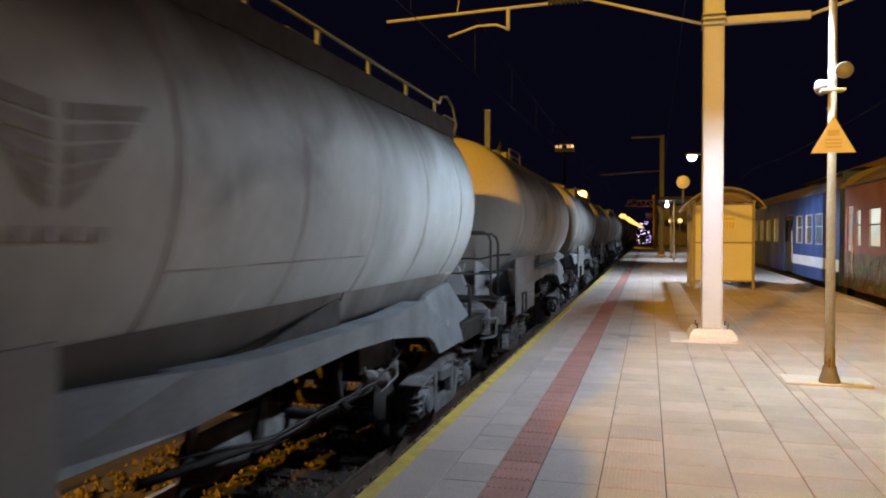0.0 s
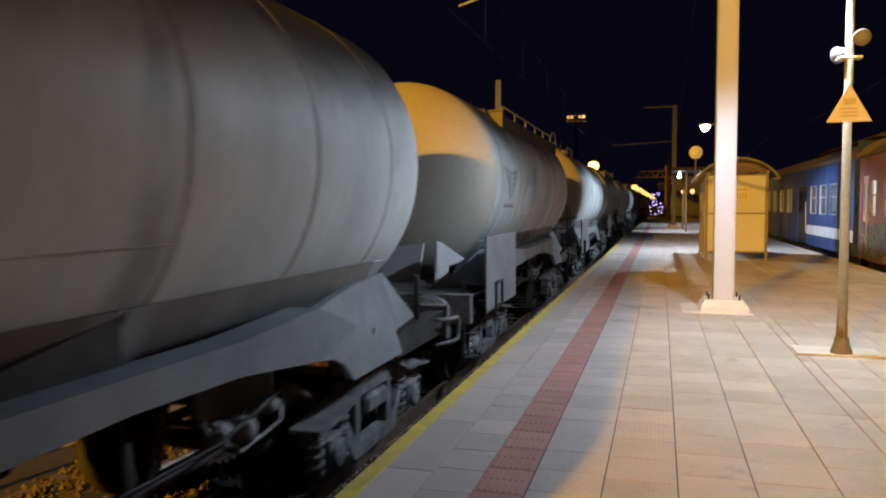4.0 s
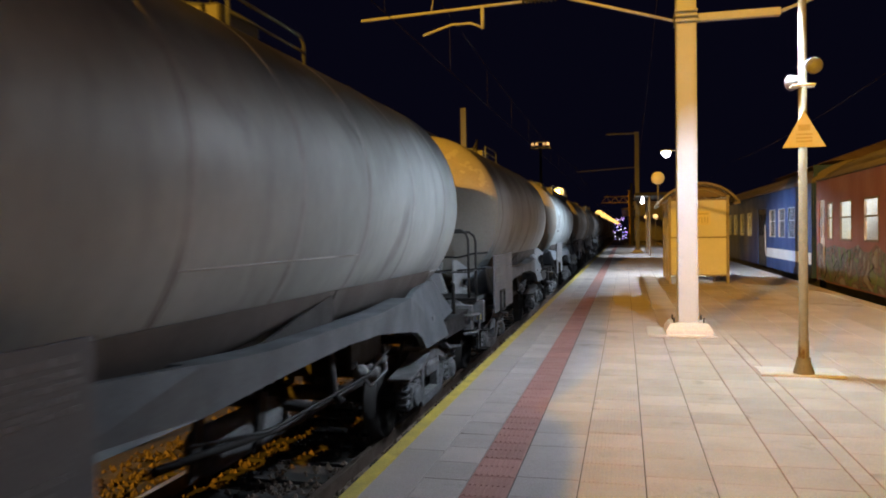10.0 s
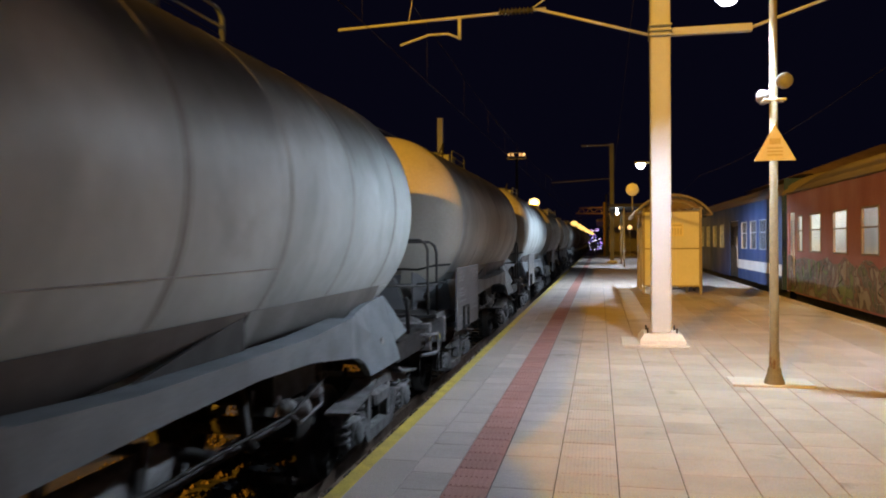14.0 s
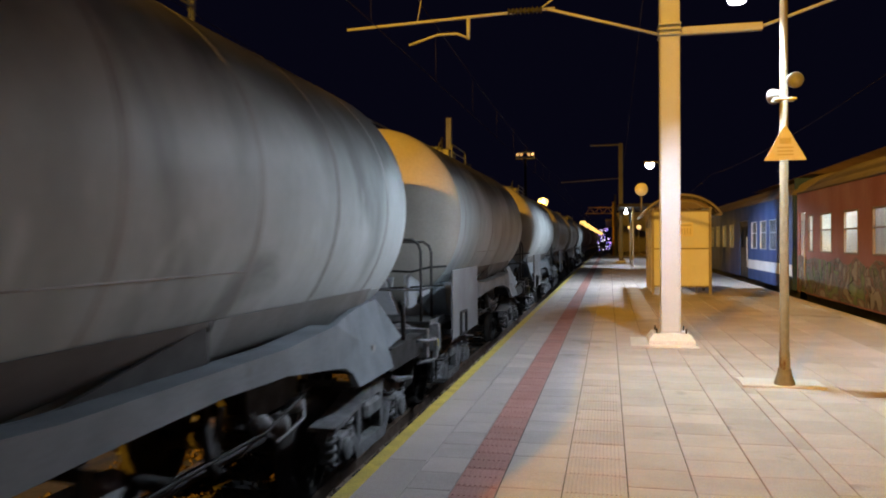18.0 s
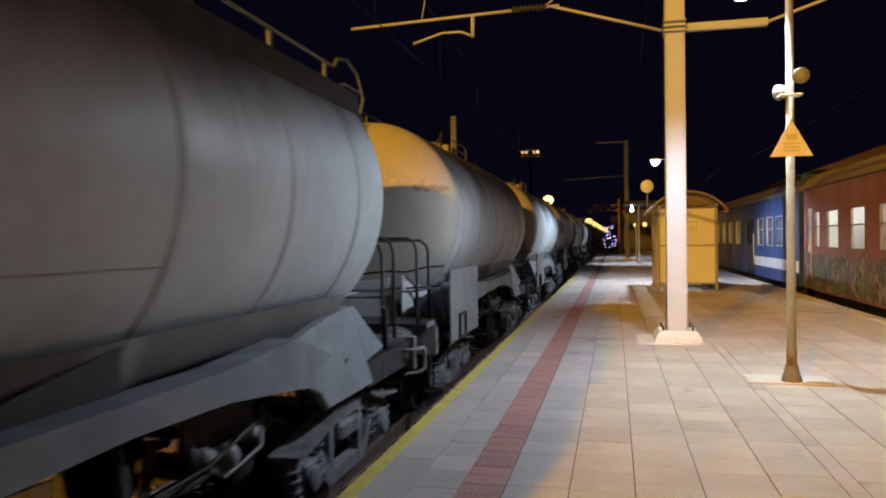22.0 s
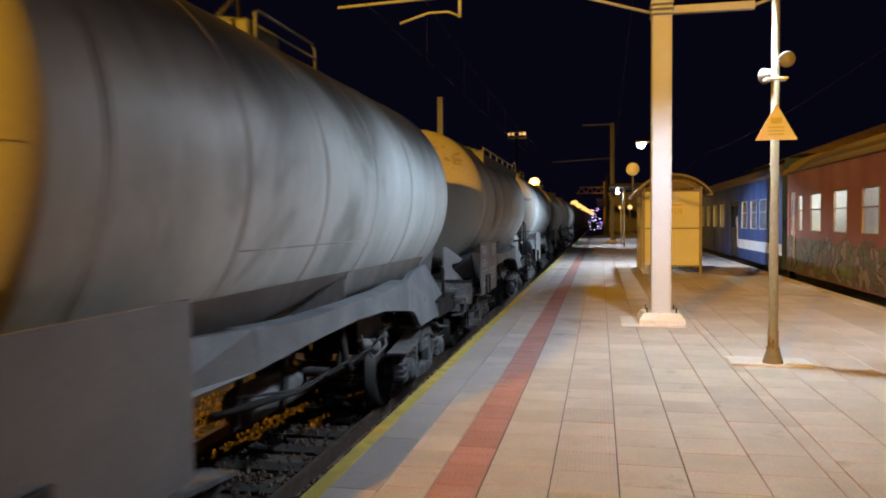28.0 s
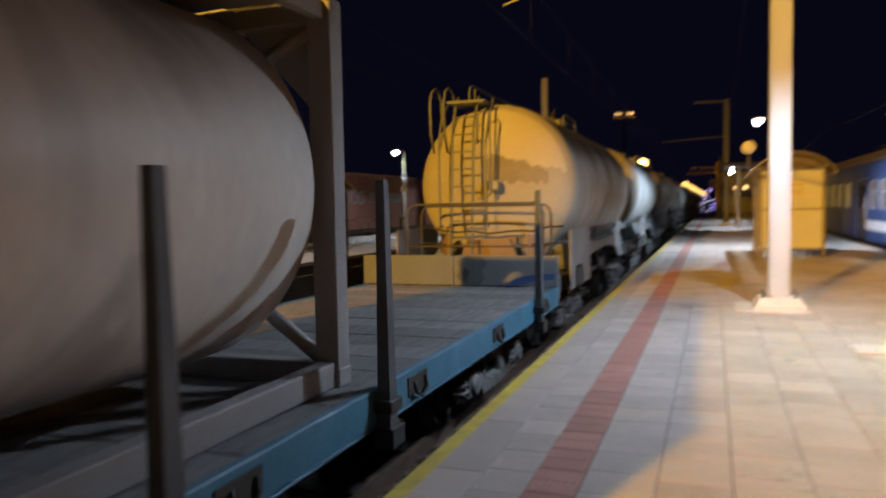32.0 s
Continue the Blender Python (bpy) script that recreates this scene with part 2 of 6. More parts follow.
def tank_paint(name, light, mid, dark, streak=0.13, smudge=0.6):
    """Old tank paint: cloudy fading, soft runs down the shell, dark smudges with feathered edges, fine dust."""
    m = material(name, light, 0.52, 0, mid, 0.9, (0.8, 0.9, 0.55), 0.8, 0.2, 0.05, 14, 0.03)
    n, l = m.node_tree.nodes, m.node_tree.links
    bsdf = n["Principled BSDF"]
    base = bsdf.inputs["Base Color"].links[0].from_socket
    vector = n["Mapping"].outputs[0]

    def field(scale, stretch, detail, lo, hi, distort=0.0):
        mp = n.new("ShaderNodeVectorMath")
        mp.operation = "MULTIPLY"
        mp.inputs[1].default_value = stretch
        l.new(vector, mp.inputs[0])
        t = n.new("ShaderNodeTexNoise")
        t.inputs["Scale"].default_value, t.inputs["Detail"].default_value, t.inputs["Distortion"].default_value = scale, detail, distort
        l.new(mp.outputs[0], t.inputs["Vector"])
        r = n.new("ShaderNodeMapRange")
        r.interpolation_type = "SMOOTHSTEP"
        r.inputs["From Min"].default_value, r.inputs["From Max"].default_value = lo, hi
        l.new(t.outputs["Fac"], r.inputs["Value"])
        return r.outputs["Result"]

    def over(fac, amount, colour, under):
        k = n.new("ShaderNodeMath")
        k.operation = "MULTIPLY"
        k.inputs[1].default_value = amount
        l.new(fac, k.inputs[0])
        x = n.new("ShaderNodeMix")
        x.data_type = "RGBA"
        l.new(k.outputs[0], x.inputs[0])
        l.new(under, x.inputs[6])
        x.inputs[7].default_value = (*colour, 1)
        return x.outputs[2]

    col = over(field(1.1, (0.35, 1.9, 0.5), 3, 0.50, 0.68, 0.3), streak, dark, base)
    col = over(field(0.8, (1, 1, 1.1), 5, 0.55, 0.70, 0.8), smudge, dark, col)
    col = over(field(2.6, (0.6, 1.2, 0.8), 4, 0.62, 0.74, 0.5), 0.35, tuple(c * 1.25 for c in light), col)
    # darker towards the top of the shell, with a cloudy lower edge
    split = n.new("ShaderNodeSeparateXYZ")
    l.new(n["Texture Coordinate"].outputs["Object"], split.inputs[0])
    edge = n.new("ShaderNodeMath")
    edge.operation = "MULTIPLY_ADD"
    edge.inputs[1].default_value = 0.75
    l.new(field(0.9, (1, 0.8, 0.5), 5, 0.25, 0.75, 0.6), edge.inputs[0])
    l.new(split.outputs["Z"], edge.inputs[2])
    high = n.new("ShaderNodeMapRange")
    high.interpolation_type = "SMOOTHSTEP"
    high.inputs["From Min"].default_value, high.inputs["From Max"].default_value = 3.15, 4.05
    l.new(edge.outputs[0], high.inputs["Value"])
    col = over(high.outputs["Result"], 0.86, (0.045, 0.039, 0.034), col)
    l.new(col, bsdf.inputs["Base Color"])
    return m


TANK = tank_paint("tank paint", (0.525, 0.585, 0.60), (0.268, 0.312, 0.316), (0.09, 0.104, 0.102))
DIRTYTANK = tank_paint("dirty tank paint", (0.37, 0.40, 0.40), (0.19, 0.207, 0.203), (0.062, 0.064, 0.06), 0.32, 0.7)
DARKTANK = tank_paint("dark tank paint", (0.17, 0.175, 0.175), (0.09, 0.09, 0.088), (0.04, 0.038, 0.035), 0.35, 0.7)
DIRTYPANEL = material("sooty sign panel", (0.13, 0.135, 0.148), 0.6, 0, (0.09, 0.09, 0.093), 1.5, (1, 1, 1), 0.6)
CONTFRAME = material("grey container frame paint", (0.25, 0.25, 0.265), 0.6, 0, (0.17, 0.167, 0.17), 1.6, (1, 1, 1), 0.6)
CONTAINER = tank_paint("container tank paint", (0.62, 0.62, 0.60), (0.46, 0.45, 0.43), (0.22, 0.21, 0.20), 0.3, 0.55)
FRAME = material("grey frame paint", (0.185, 0.212, 0.24), 0.6, 0, (0.125, 0.137, 0.15), 2.2, (1, 1, 1), 0.8, 0.18, 0.12, 40, 0.12, (0.12, 0.113, 0.108), 2.6, 0.68)
PANEL = material("sign panel paint", (0.20, 0.21, 0.225), 0.55, 0, (0.145, 0.148, 0.153), 1.5, (1, 1, 1), 0.5, 0.2, 0.08, 40, 0.05)
GRIME = material("bogie grime", (0.033, 0.033, 0.035), 0.8, 0.0, (0.02, 0.018, 0.016), 6, (1, 1, 1), 0.8, 0.2, 0.3, 60, 0.3)
# handrail colour lowered to carry the shade between the wagons
RAILING = material("shade-darkened handrail paint", (0.07, 0.069, 0.068), 0.8, 0.0, (0.04, 0.037, 0.034), 5)
LIGHTGRIME = material("dusty bogie steel", (0.22, 0.222, 0.23), 0.7, 0.1, (0.045, 0.042, 0.04), 6, (1, 1, 1), 0.7, 0.2, 0.3, 60, 0.3)
PLATE = material("pale grey plate paint", (0.46, 0.47, 0.49), 0.6, 0, (0.34, 0.345, 0.35), 2.5, (1, 1, 1), 0.7)
VALVE = material("dusty valve casting", (0.22, 0.22, 0.23), 0.6, 0.1, (0.13, 0.125, 0.12), 7)
WHEEL = material("wheel steel", (0.055, 0.052, 0.05), 0.65, 0.1, (0.028, 0.025, 0.022), 5, (1, 1, 1), 0.6)
LETTER = material("stencil paint", (0.30, 0.305, 0.31), 0.7, 0, None, 8, (1, 1, 1), 0.4)
DARKMARK = material("dark stencil", (0.10, 0.11, 0.12), 0.7, 0, None, 8)
BLACK = material("black rubber", (0.03, 0.03, 0.03), 0.7)
TILE = material("concrete slab", (0.45, 0.392, 0.352), 0.75, 0, (0.36, 0.322, 0.292), 2.5, (1, 1, 1), 0.7, 0.25, 0.13, 90, 0.25, (0.31, 0.28, 0.245), 1.7, 0.62, 0, 0.09)
TILE_FAR = material("concrete slab field", (0.45, 0.392, 0.352), 0.75, 0, (0.36, 0.322, 0.292), 1.2, (1, 1, 1), 0.7, 0.25, 0.13, 90, 0.25, (0.31, 0.28, 0.245), 0.8, 0.62, 0.09)
RED = material("red guide tile", (0.41, 0.205, 0.165), 0.75, 0, (0.34, 0.165, 0.13), 3, (1, 1, 1), 0.6, 0.25, 0.14, 90, 0.25, None, 1, 0.6, 0, 0.10)
RED_FAR = material("red guide tile row", (0.40, 0.20, 0.16), 0.75, 0, (0.34, 0.165, 0.13), 3, (1, 1, 1), 0.6, 0.25, 0.14, 90, 0.25, None, 1, 0.6, 0.1)
YELLOW = material("yellow edge paint", (0.62, 0.47, 0.05), 0.7, 0, (0.35, 0.28, 0.10), 5, (1, 1, 1), 0.7, 0.2, 0.15, 70, 0.2)
JOINT = material("dark joint mortar", (0.07, 0.063, 0.056), 0.9, 0, None, 4)
ASPHALT = material("worn concrete paving", (0.42, 0.375, 0.33), 0.8, 0, (0.30, 0.27, 0.24), 0.7, (1, 1, 1), 0.8, 0.25, 0.16, 80, 0.3, (0.26, 0.23, 0.2), 0.9, 0.62)
DARKCONCRETE = material("dark concrete", (0.07, 0.062, 0.055), 0.9, 0, (0.04, 0.036, 0.032), 1.5, (1, 1, 1), 0.7)
CONCRETE = material("raw concrete", (0.38, 0.36, 0.33), 0.85, 0, (0.24, 0.22, 0.2), 1.5, (1, 1, 1), 0.7, 0.2, 0.15, 50, 0.3)
PALECONCRETE = material("pale cast concrete", (0.56, 0.55, 0.53), 0.85, 0, (0.42, 0.41, 0.39), 3, (1, 1, 1), 0.6, 0.2, 0.12, 50, 0.3)
BALLAST = material("ballast bed", (0.11, 0.088, 0.072), 0.95, 0, (0.06, 0.05, 0.042), 12, (1, 1, 1), 0.8, 0.2, 0.4, 40, 0.6)
STONE = material("ballast stone", (0.15, 0.105, 0.074), 0.9, 0, (0.055, 0.043, 0.035), 3, (1, 1, 1), 0.7, 0.25, 0.3, 50, 0.3, None, 1, 0.6, 0.4)
EARTH = material("dark yard ground", (0.06, 0.054, 0.048), 0.95, 0, (0.038, 0.034, 0.03), 0.3, (1, 1, 1), 0.8, 0.2, 0.3, 20, 0.3)
RAIL = material("rail steel", (0.22, 0.17, 0.14), 0.45, 0.6, (0.12, 0.07, 0.04), 4, (1, 1, 1), 0.6)
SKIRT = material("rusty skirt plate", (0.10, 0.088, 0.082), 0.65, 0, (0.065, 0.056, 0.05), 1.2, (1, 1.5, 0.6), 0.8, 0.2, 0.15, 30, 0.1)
DARKFRAME = material("grimy frame paint", (0.115, 0.13, 0.145), 0.65, 0, (0.075, 0.082, 0.09), 2.2, (1, 1, 1), 0.8, 0.18, 0.12, 40, 0.12)
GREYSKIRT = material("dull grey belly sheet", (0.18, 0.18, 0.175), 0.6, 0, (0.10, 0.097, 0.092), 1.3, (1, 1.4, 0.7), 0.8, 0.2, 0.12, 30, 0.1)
FADED = material("faded grey mark", (0.275, 0.29, 0.30), 0.6, 0, (0.235, 0.245, 0.25), 6, (1, 1, 1), 0.8)
BOARDGREY = material("grey blue spray", (0.085, 0.10, 0.105), 0.75, 0, (0.06, 0.068, 0.07), 2, (1, 1, 1), 0.7)
TANKEND = material("pale tank end paint", (0.36, 0.34, 0.30), 0.75, 0, (0.28, 0.262, 0.228), 0.8, (1, 1, 1), 0.7, 0.2, 0.06, 25, 0.05, (0.28, 0.26, 0.22), 1.1, 0.68)
PATCH = material("repainted tank patch", (0.46, 0.435, 0.37), 0.75, 0, (0.41, 0.385, 0.33), 2, (1, 1, 1), 0.6)
FLAKE = material("flaked old paint", (0.425, 0.40, 0.35), 0.75, 0, (0.38, 0.36, 0.31), 2, (1, 1, 1), 0.6)
DARKPATCH = material("worn brown tank patch", (0.25, 0.225, 0.18), 0.7, 0, (0.165, 0.148, 0.12), 2, (1, 1, 1), 0.6)
RUSTYPLATE = material("rusty end plate", (0.235, 0.165, 0.105), 0.8, 0, (0.15, 0.10, 0.062), 2.5, (1, 1, 1), 0.8)
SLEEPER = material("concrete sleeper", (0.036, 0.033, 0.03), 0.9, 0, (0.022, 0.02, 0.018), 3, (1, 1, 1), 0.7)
MAST = material("galvanised mast", (0.42, 0.445, 0.50), 0.55, 0.0, (0.36, 0.375, 0.42), 2, (1, 1, 1), 0.6, 0.25, 0.08, 60, 0.08, (0.30, 0.2, 0.14), 2.5, 0.68)
POLE = material("lamp pole steel", (0.19, 0.17, 0.118), 0.7, 0.0, (0.13, 0.114, 0.074), 3, (1, 1, 0.4), 0.7, 0.2, 0.12, 60, 0.15, (0.10, 0.06, 0.035), 4, 0.64)
POLE.node_tree.nodes["Principled BSDF"].inputs["Specular IOR Level"].default_value = 0.15
SPEAKER = material("weathered speaker shell", (0.16, 0.16, 0.165), 0.5, 0, (0.11, 0.11, 0.112), 6)
WHITEPLASTIC = material("white enamel", (0.78, 0.78, 0.76), 0.4, 0, (0.6, 0.6, 0.58), 4, (1, 1, 1), 0.5)
SIGN = material("yellow warning sign", (0.62, 0.60, 0.58), 0.45, 0, (0.56, 0.54, 0.52), 4, (1, 1, 1), 0.5, 0.25, 0.05)
SIGNPRINT = material("faded sign print", (0.50, 0.45, 0.30), 0.6)
SHELTER = material("shelter panel", (0.58, 0.58, 0.56), 0.5, 0, (0.44, 0.44, 0.42), 1.5, (1, 1, 1), 0.6, 0.25, 0.06, 40, 0.05)
GABLE = material("dark brown gable sheet", (0.12, 0.08, 0.05), 0.6, 0, (0.08, 0.055, 0.035), 3)
SHELTERFRAME = material("shelter frame steel", (0.25, 0.22, 0.18), 0.5, 0.2, (0.15, 0.125, 0.10), 3, (1, 1, 1), 0.6)
ROOF = material("shelter roof sheet", (0.22, 0.19, 0.16), 0.5, 0.2, (0.24, 0.22, 0.2), 2, (1, 1, 1), 0.6)
COACHRED = material("red coach paint", (0.25, 0.095, 0.10), 0.65, 0, (0.19, 0.065, 0.055), 1.2, (1, 1, 0.5), 0.7, 0.25, 0.1, 40, 0.05)
COACHROOF = material("coach roof paint", (0.135, 0.112, 0.12), 0.85, 0, (0.115, 0.094, 0.10), 0.8, (1, 1, 1), 0.7, 0.25, 0.12, 40, 0.1)
COACHBLUE = material("blue coach paint", (0.013, 0.045, 0.165), 0.72, 0, (0.012, 0.035, 0.115), 1.2, (1, 1, 0.5), 0.7, 0.25, 0.08, 40, 0.05)
COACHWHITE = material("white coach stripe", (0.55, 0.56, 0.60), 0.5, 0, (0.4, 0.41, 0.45), 1.5, (1, 1, 1), 0.5)
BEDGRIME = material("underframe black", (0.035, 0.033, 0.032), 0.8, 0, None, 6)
SPRAYBLUE = material("deep blue spray", (0.03, 0.065, 0.19), 0.6, 0, (0.022, 0.05, 0.14), 3)
FLATBLUE = material("faded blue wagon paint", (0.042, 0.168, 0.275), 0.6, 0, (0.028, 0.11, 0.18), 2, (1, 1, 1), 0.6, 0.25, 0.12, 40, 0.1, (0.05, 0.06, 0.07), 1.6, 0.64)
BOARDYELLOW = material("cream end board", (0.13, 0.145, 0.16), 0.75, 0, (0.11, 0.122, 0.13), 1.5, (1, 1, 1), 0.6)
PLANK = material("grey deck plank", (0.215, 0.215, 0.225), 0.85, 0, (0.12, 0.122, 0.13), 2.5, (6, 1, 1), 0.8, 0.25, 0.2, 30, 0.3, None, 1, 0.6, 0, 0.2)
CORRU = material("weathered ochre wagon", (0.24, 0.12, 0.028), 0.65, 0, (0.045, 0.024, 0.011), 0.7, (1, 4, 0.3), 0.9, 0.22, 0.15, 40, 0.1)
CORRUDARK = material("dark brown wagon", (0.075, 0.034, 0.018), 0.8, 0, (0.04, 0.02, 0.012), 0.8, (1, 1, 0.4), 0.7)
TILEROOF = material("old brown roof tile", (0.36, 0.24, 0.19), 0.85, 0, (0.22, 0.15, 0.12), 1.2, (1, 1, 1), 0.7, 0.2, 0.2, 8, 0.3)
POSTBLACK = material("dull black fence paint", (0.014, 0.012, 0.011), 0.9)
POSTBLACK.node_tree.nodes["Principled BSDF"].inputs["Specular IOR Level"].default_value = 0.15
NOTICE = material("white notice sheet", (0.82, 0.82, 0.84), 0.5)
CORRUYELLOW = material("yellow wagon frame", (0.55, 0.36, 0.06), 0.6, 0, (0.35, 0.22, 0.05), 2, (1, 1, 1), 0.6)
REDBOX = material("faded red freight paint", (0.32, 0.13, 0.10), 0.65, 0, (0.2, 0.08, 0.06), 0.7, (1, 1, 0.5), 0.7)
CURTAIN = material("pale blue window blind", (0.55, 0.70, 0.90), 0.8, 0, (0.33, 0.42, 0.54), 2.2, (1, 3, 0.35), 0.8)
CORRIDOR = material("pale corridor wall", (0.60, 0.61, 0.57), 0.6, 0, (0.40, 0.41, 0.39), 1.6, (1, 2.5, 0.3), 0.8)
DARKCURTAIN = material("drawn dark blue blind", (0.05, 0.07, 0.11), 0.7, 0, (0.03, 0.045, 0.07), 2.2, (1, 3, 0.35), 0.9)
PALESASH = material("pale grey window frame", (0.30, 0.33, 0.38), 0.6, 0, (0.22, 0.24, 0.28), 5)
SASH = material("dull steel window sash", (0.17, 0.13, 0.12), 0.6, 0, (0.11, 0.08, 0.075), 5)
# darker copy of the mast steel: the dim light far off is in the colour
DIMMAST = material("dimmed far mast steel", (0.14, 0.145, 0.16), 0.65, 0.0, (0.10, 0.103, 0.115), 2)


def graffiti_paint():
    """Overlapping sprayed fields: several dull colours cut by warped noise, with darker outlines where they meet."""
    m = material("sprayed graffiti", (0.1, 0.1, 0.1), 0.55)
    n, l = m.node_tree.nodes, m.node_tree.links
    co = n.new("ShaderNodeTexCoord")
    t = n.new("ShaderNodeTexNoise")
    t.inputs["Scale"].default_value, t.inputs["Detail"].default_value, t.inputs["Distortion"].default_value = 1.5, 1.5, 1.6
    l.new(co.outputs["Object"], t.inputs["Vector"])
    r = n.new("ShaderNodeValToRGB")
    stops = ((0.0, (0.05, 0.06, 0.05)), (0.36, (0.10, 0.16, 0.06)), (0.43, (0.04, 0.05, 0.04)), (0.45, (0.13, 0.12, 0.11)), (0.51, (0.045, 0.05, 0.055)),
             (0.53, (0.16, 0.075, 0.065)), (0.60, (0.05, 0.035, 0.035)), (0.62, (0.20, 0.19, 0.17)))
    r.color_ramp.interpolation = "EASE"
    while len(r.color_ramp.elements) < len(stops):
        r.color_ramp.elements.new(0.5)
    for e, (q, c) in zip(r.color_ramp.elements, stops):
        e.position, e.color = q, (*c, 1)
    l.new(t.outputs["Fac"], r.inputs["Fac"])
    l.new(r.outputs["Color"], n["Principled BSDF"].inputs["Base Color"])
    return m


GRAFFITI = graffiti_paint()


def smoky_sheet():
    """Dull brown plastic sheet that lets a part of the light straight through."""
    m = material("smoky roof sheet", (0.15, 0.13, 0.115), 0.5, 0, (0.11, 0.098, 0.088), 2)
    n, l = m.node_tree.nodes, m.node_tree.links
    clear, both = n.new("ShaderNodeBsdfTransparent"), n.new("ShaderNodeMixShader")
    clear.inputs["Color"].default_value = (0.85, 0.80, 0.72, 1)
    both.inputs[0].default_value = 0.72
    l.new(n["Principled BSDF"].outputs[0], both.inputs[1])
    l.new(clear.outputs[0], both.inputs[2])
    l.new(both.outputs[0], n["Material Output"].inputs["Surface"])
    return m


ROOFSHEET = smoky_sheet()
GLASS = glass("window glass", (0.93, 0.94, 0.96))
SMOKED = material("dirty brown glazing", (0.07, 0.055, 0.04), 0.25, 0, (0.10, 0.08, 0.06), 2)
LED, BULB = glowing("white lamp lens", (0.95, 0.97, 1.0), 40), glowing("sodium lamp bulb", (1.0, 0.62, 0.16), 1.7)

# ---- ground, track beds and platforms ----
def arc(cx, cz, rx, rz, a0, a1, n):
    return [(cx + rx * math.cos(radians(a0 + (a1 - a0) * i / n)), cz + rz * math.sin(radians(a0 + (a1 - a0) * i / n))) for i in range(n + 1)]


g = Mesh()
g.add([(-900, -300, -1.12), (900, -300, -1.12), (900, 2200, -1.12), (-900, 2200, -1.12)], [(0, 1, 2, 3)])
solid("ground", g, EARTH, "dark gravelly yard ground between the tracks", "ground", "structure")

for cx, tag in ((TRACK_X, "track under the passing train"), (6.42, "track of the parked coaches"), (-8.6, "empty middle track"), (-20.6, "far track of the parked freight wagons")):
    bed = Mesh()
    bed.prism("y", [(-1.13, cx - 2.3), (-1.13, cx + 2.3), (-0.99, cx + 1.5), (-0.99, cx - 1.5)], -40, 330)
    solid("track_bed", bed, BALLAST, "brown stone ballast bed of the " + tag, "ballast", "structure")
    rails = thing("railway_track", "pair of worn steel rails, " + tag, "track", kind="structure")
    for s in (-1, 1):
        x = cx + s * 0.7525
        r = Mesh()
        r.prism("y", [(RAIL_Z - 0.17, x - 0.07), (RAIL_Z - 0.17, x + 0.07), (RAIL_Z - 0.15, x + 0.02), (RAIL_Z - 0.05, x + 0.012),
                      (RAIL_Z - 0.04, x + 0.036), (RAIL_Z, x + 0.033), (RAIL_Z, x - 0.033), (RAIL_Z - 0.04, x - 0.036),
                      (RAIL_Z - 0.05, x - 0.012), (RAIL_Z - 0.15, x - 0.02)], -40, 330)
        part("rail", r, RAIL, rails)

# the platform that the camera stands on
EDGE_L, EDGE_R, PLAT_END = -1.60, 4.70, 76.0
p = Mesh()
p.box(EDGE_L + 0.12, EDGE_R - 0.12, -40, PLAT_END, -1.1, -0.06)
solid("platform_base", p, CONCRETE, "raw concrete body of the station platform", "platform", "structure")
coping = thing("platform_coping", "pale concrete edge of the platform with a yellow painted line", "platform edge", kind="structure")
strip = Mesh()
for i in range(116):
    strip.box(EDGE_L, -1.222, -40 + i + 0.002, -39 + i - 0.002, -0.22, -0.003, 0.004)
part("edge_strip", strip, TILE_FAR, coping)
part("yellow_line", Mesh().box(EDGE_L - 0.004, EDGE_L + 0.10, -40, PLAT_END, -0.10, 0.002, 0.004), YELLOW, coping, "worn yellow safety line")
part("edge_strip", Mesh().box(EDGE_R - 0.28, EDGE_R, -40, PLAT_END, -0.22, 0.0), TILE_FAR, coping)
paving = solid("platform_paving", Mesh().box(3.515, EDGE_R - 0.285, -40, PLAT_END, -0.1, -0.004), ASPHALT,
               "stained worn concrete paving over the wide side of the platform", "paving", "structure")
solid("platform_mortar", Mesh().box(-1.218, 3.512, -40, PLAT_END, -0.12, -0.012), JOINT, "dark mortar bed showing in the slab joints", "mortar", "structure")

# the platform beyond the middle track
lp = Mesh()
lp.box(-17.6, -10.7, -30, 110, -0.10, 0.0)
solid("far_platform_wall", Mesh().box(-17.5, -10.75, -30, 110, -1.1, -0.104), DARKCONCRETE, "dark concrete side of the far platform", "platform", "structure")
solid("far_platform", lp, ASPHALT, "pale worn concrete platform across the tracks", "platform", "structure")


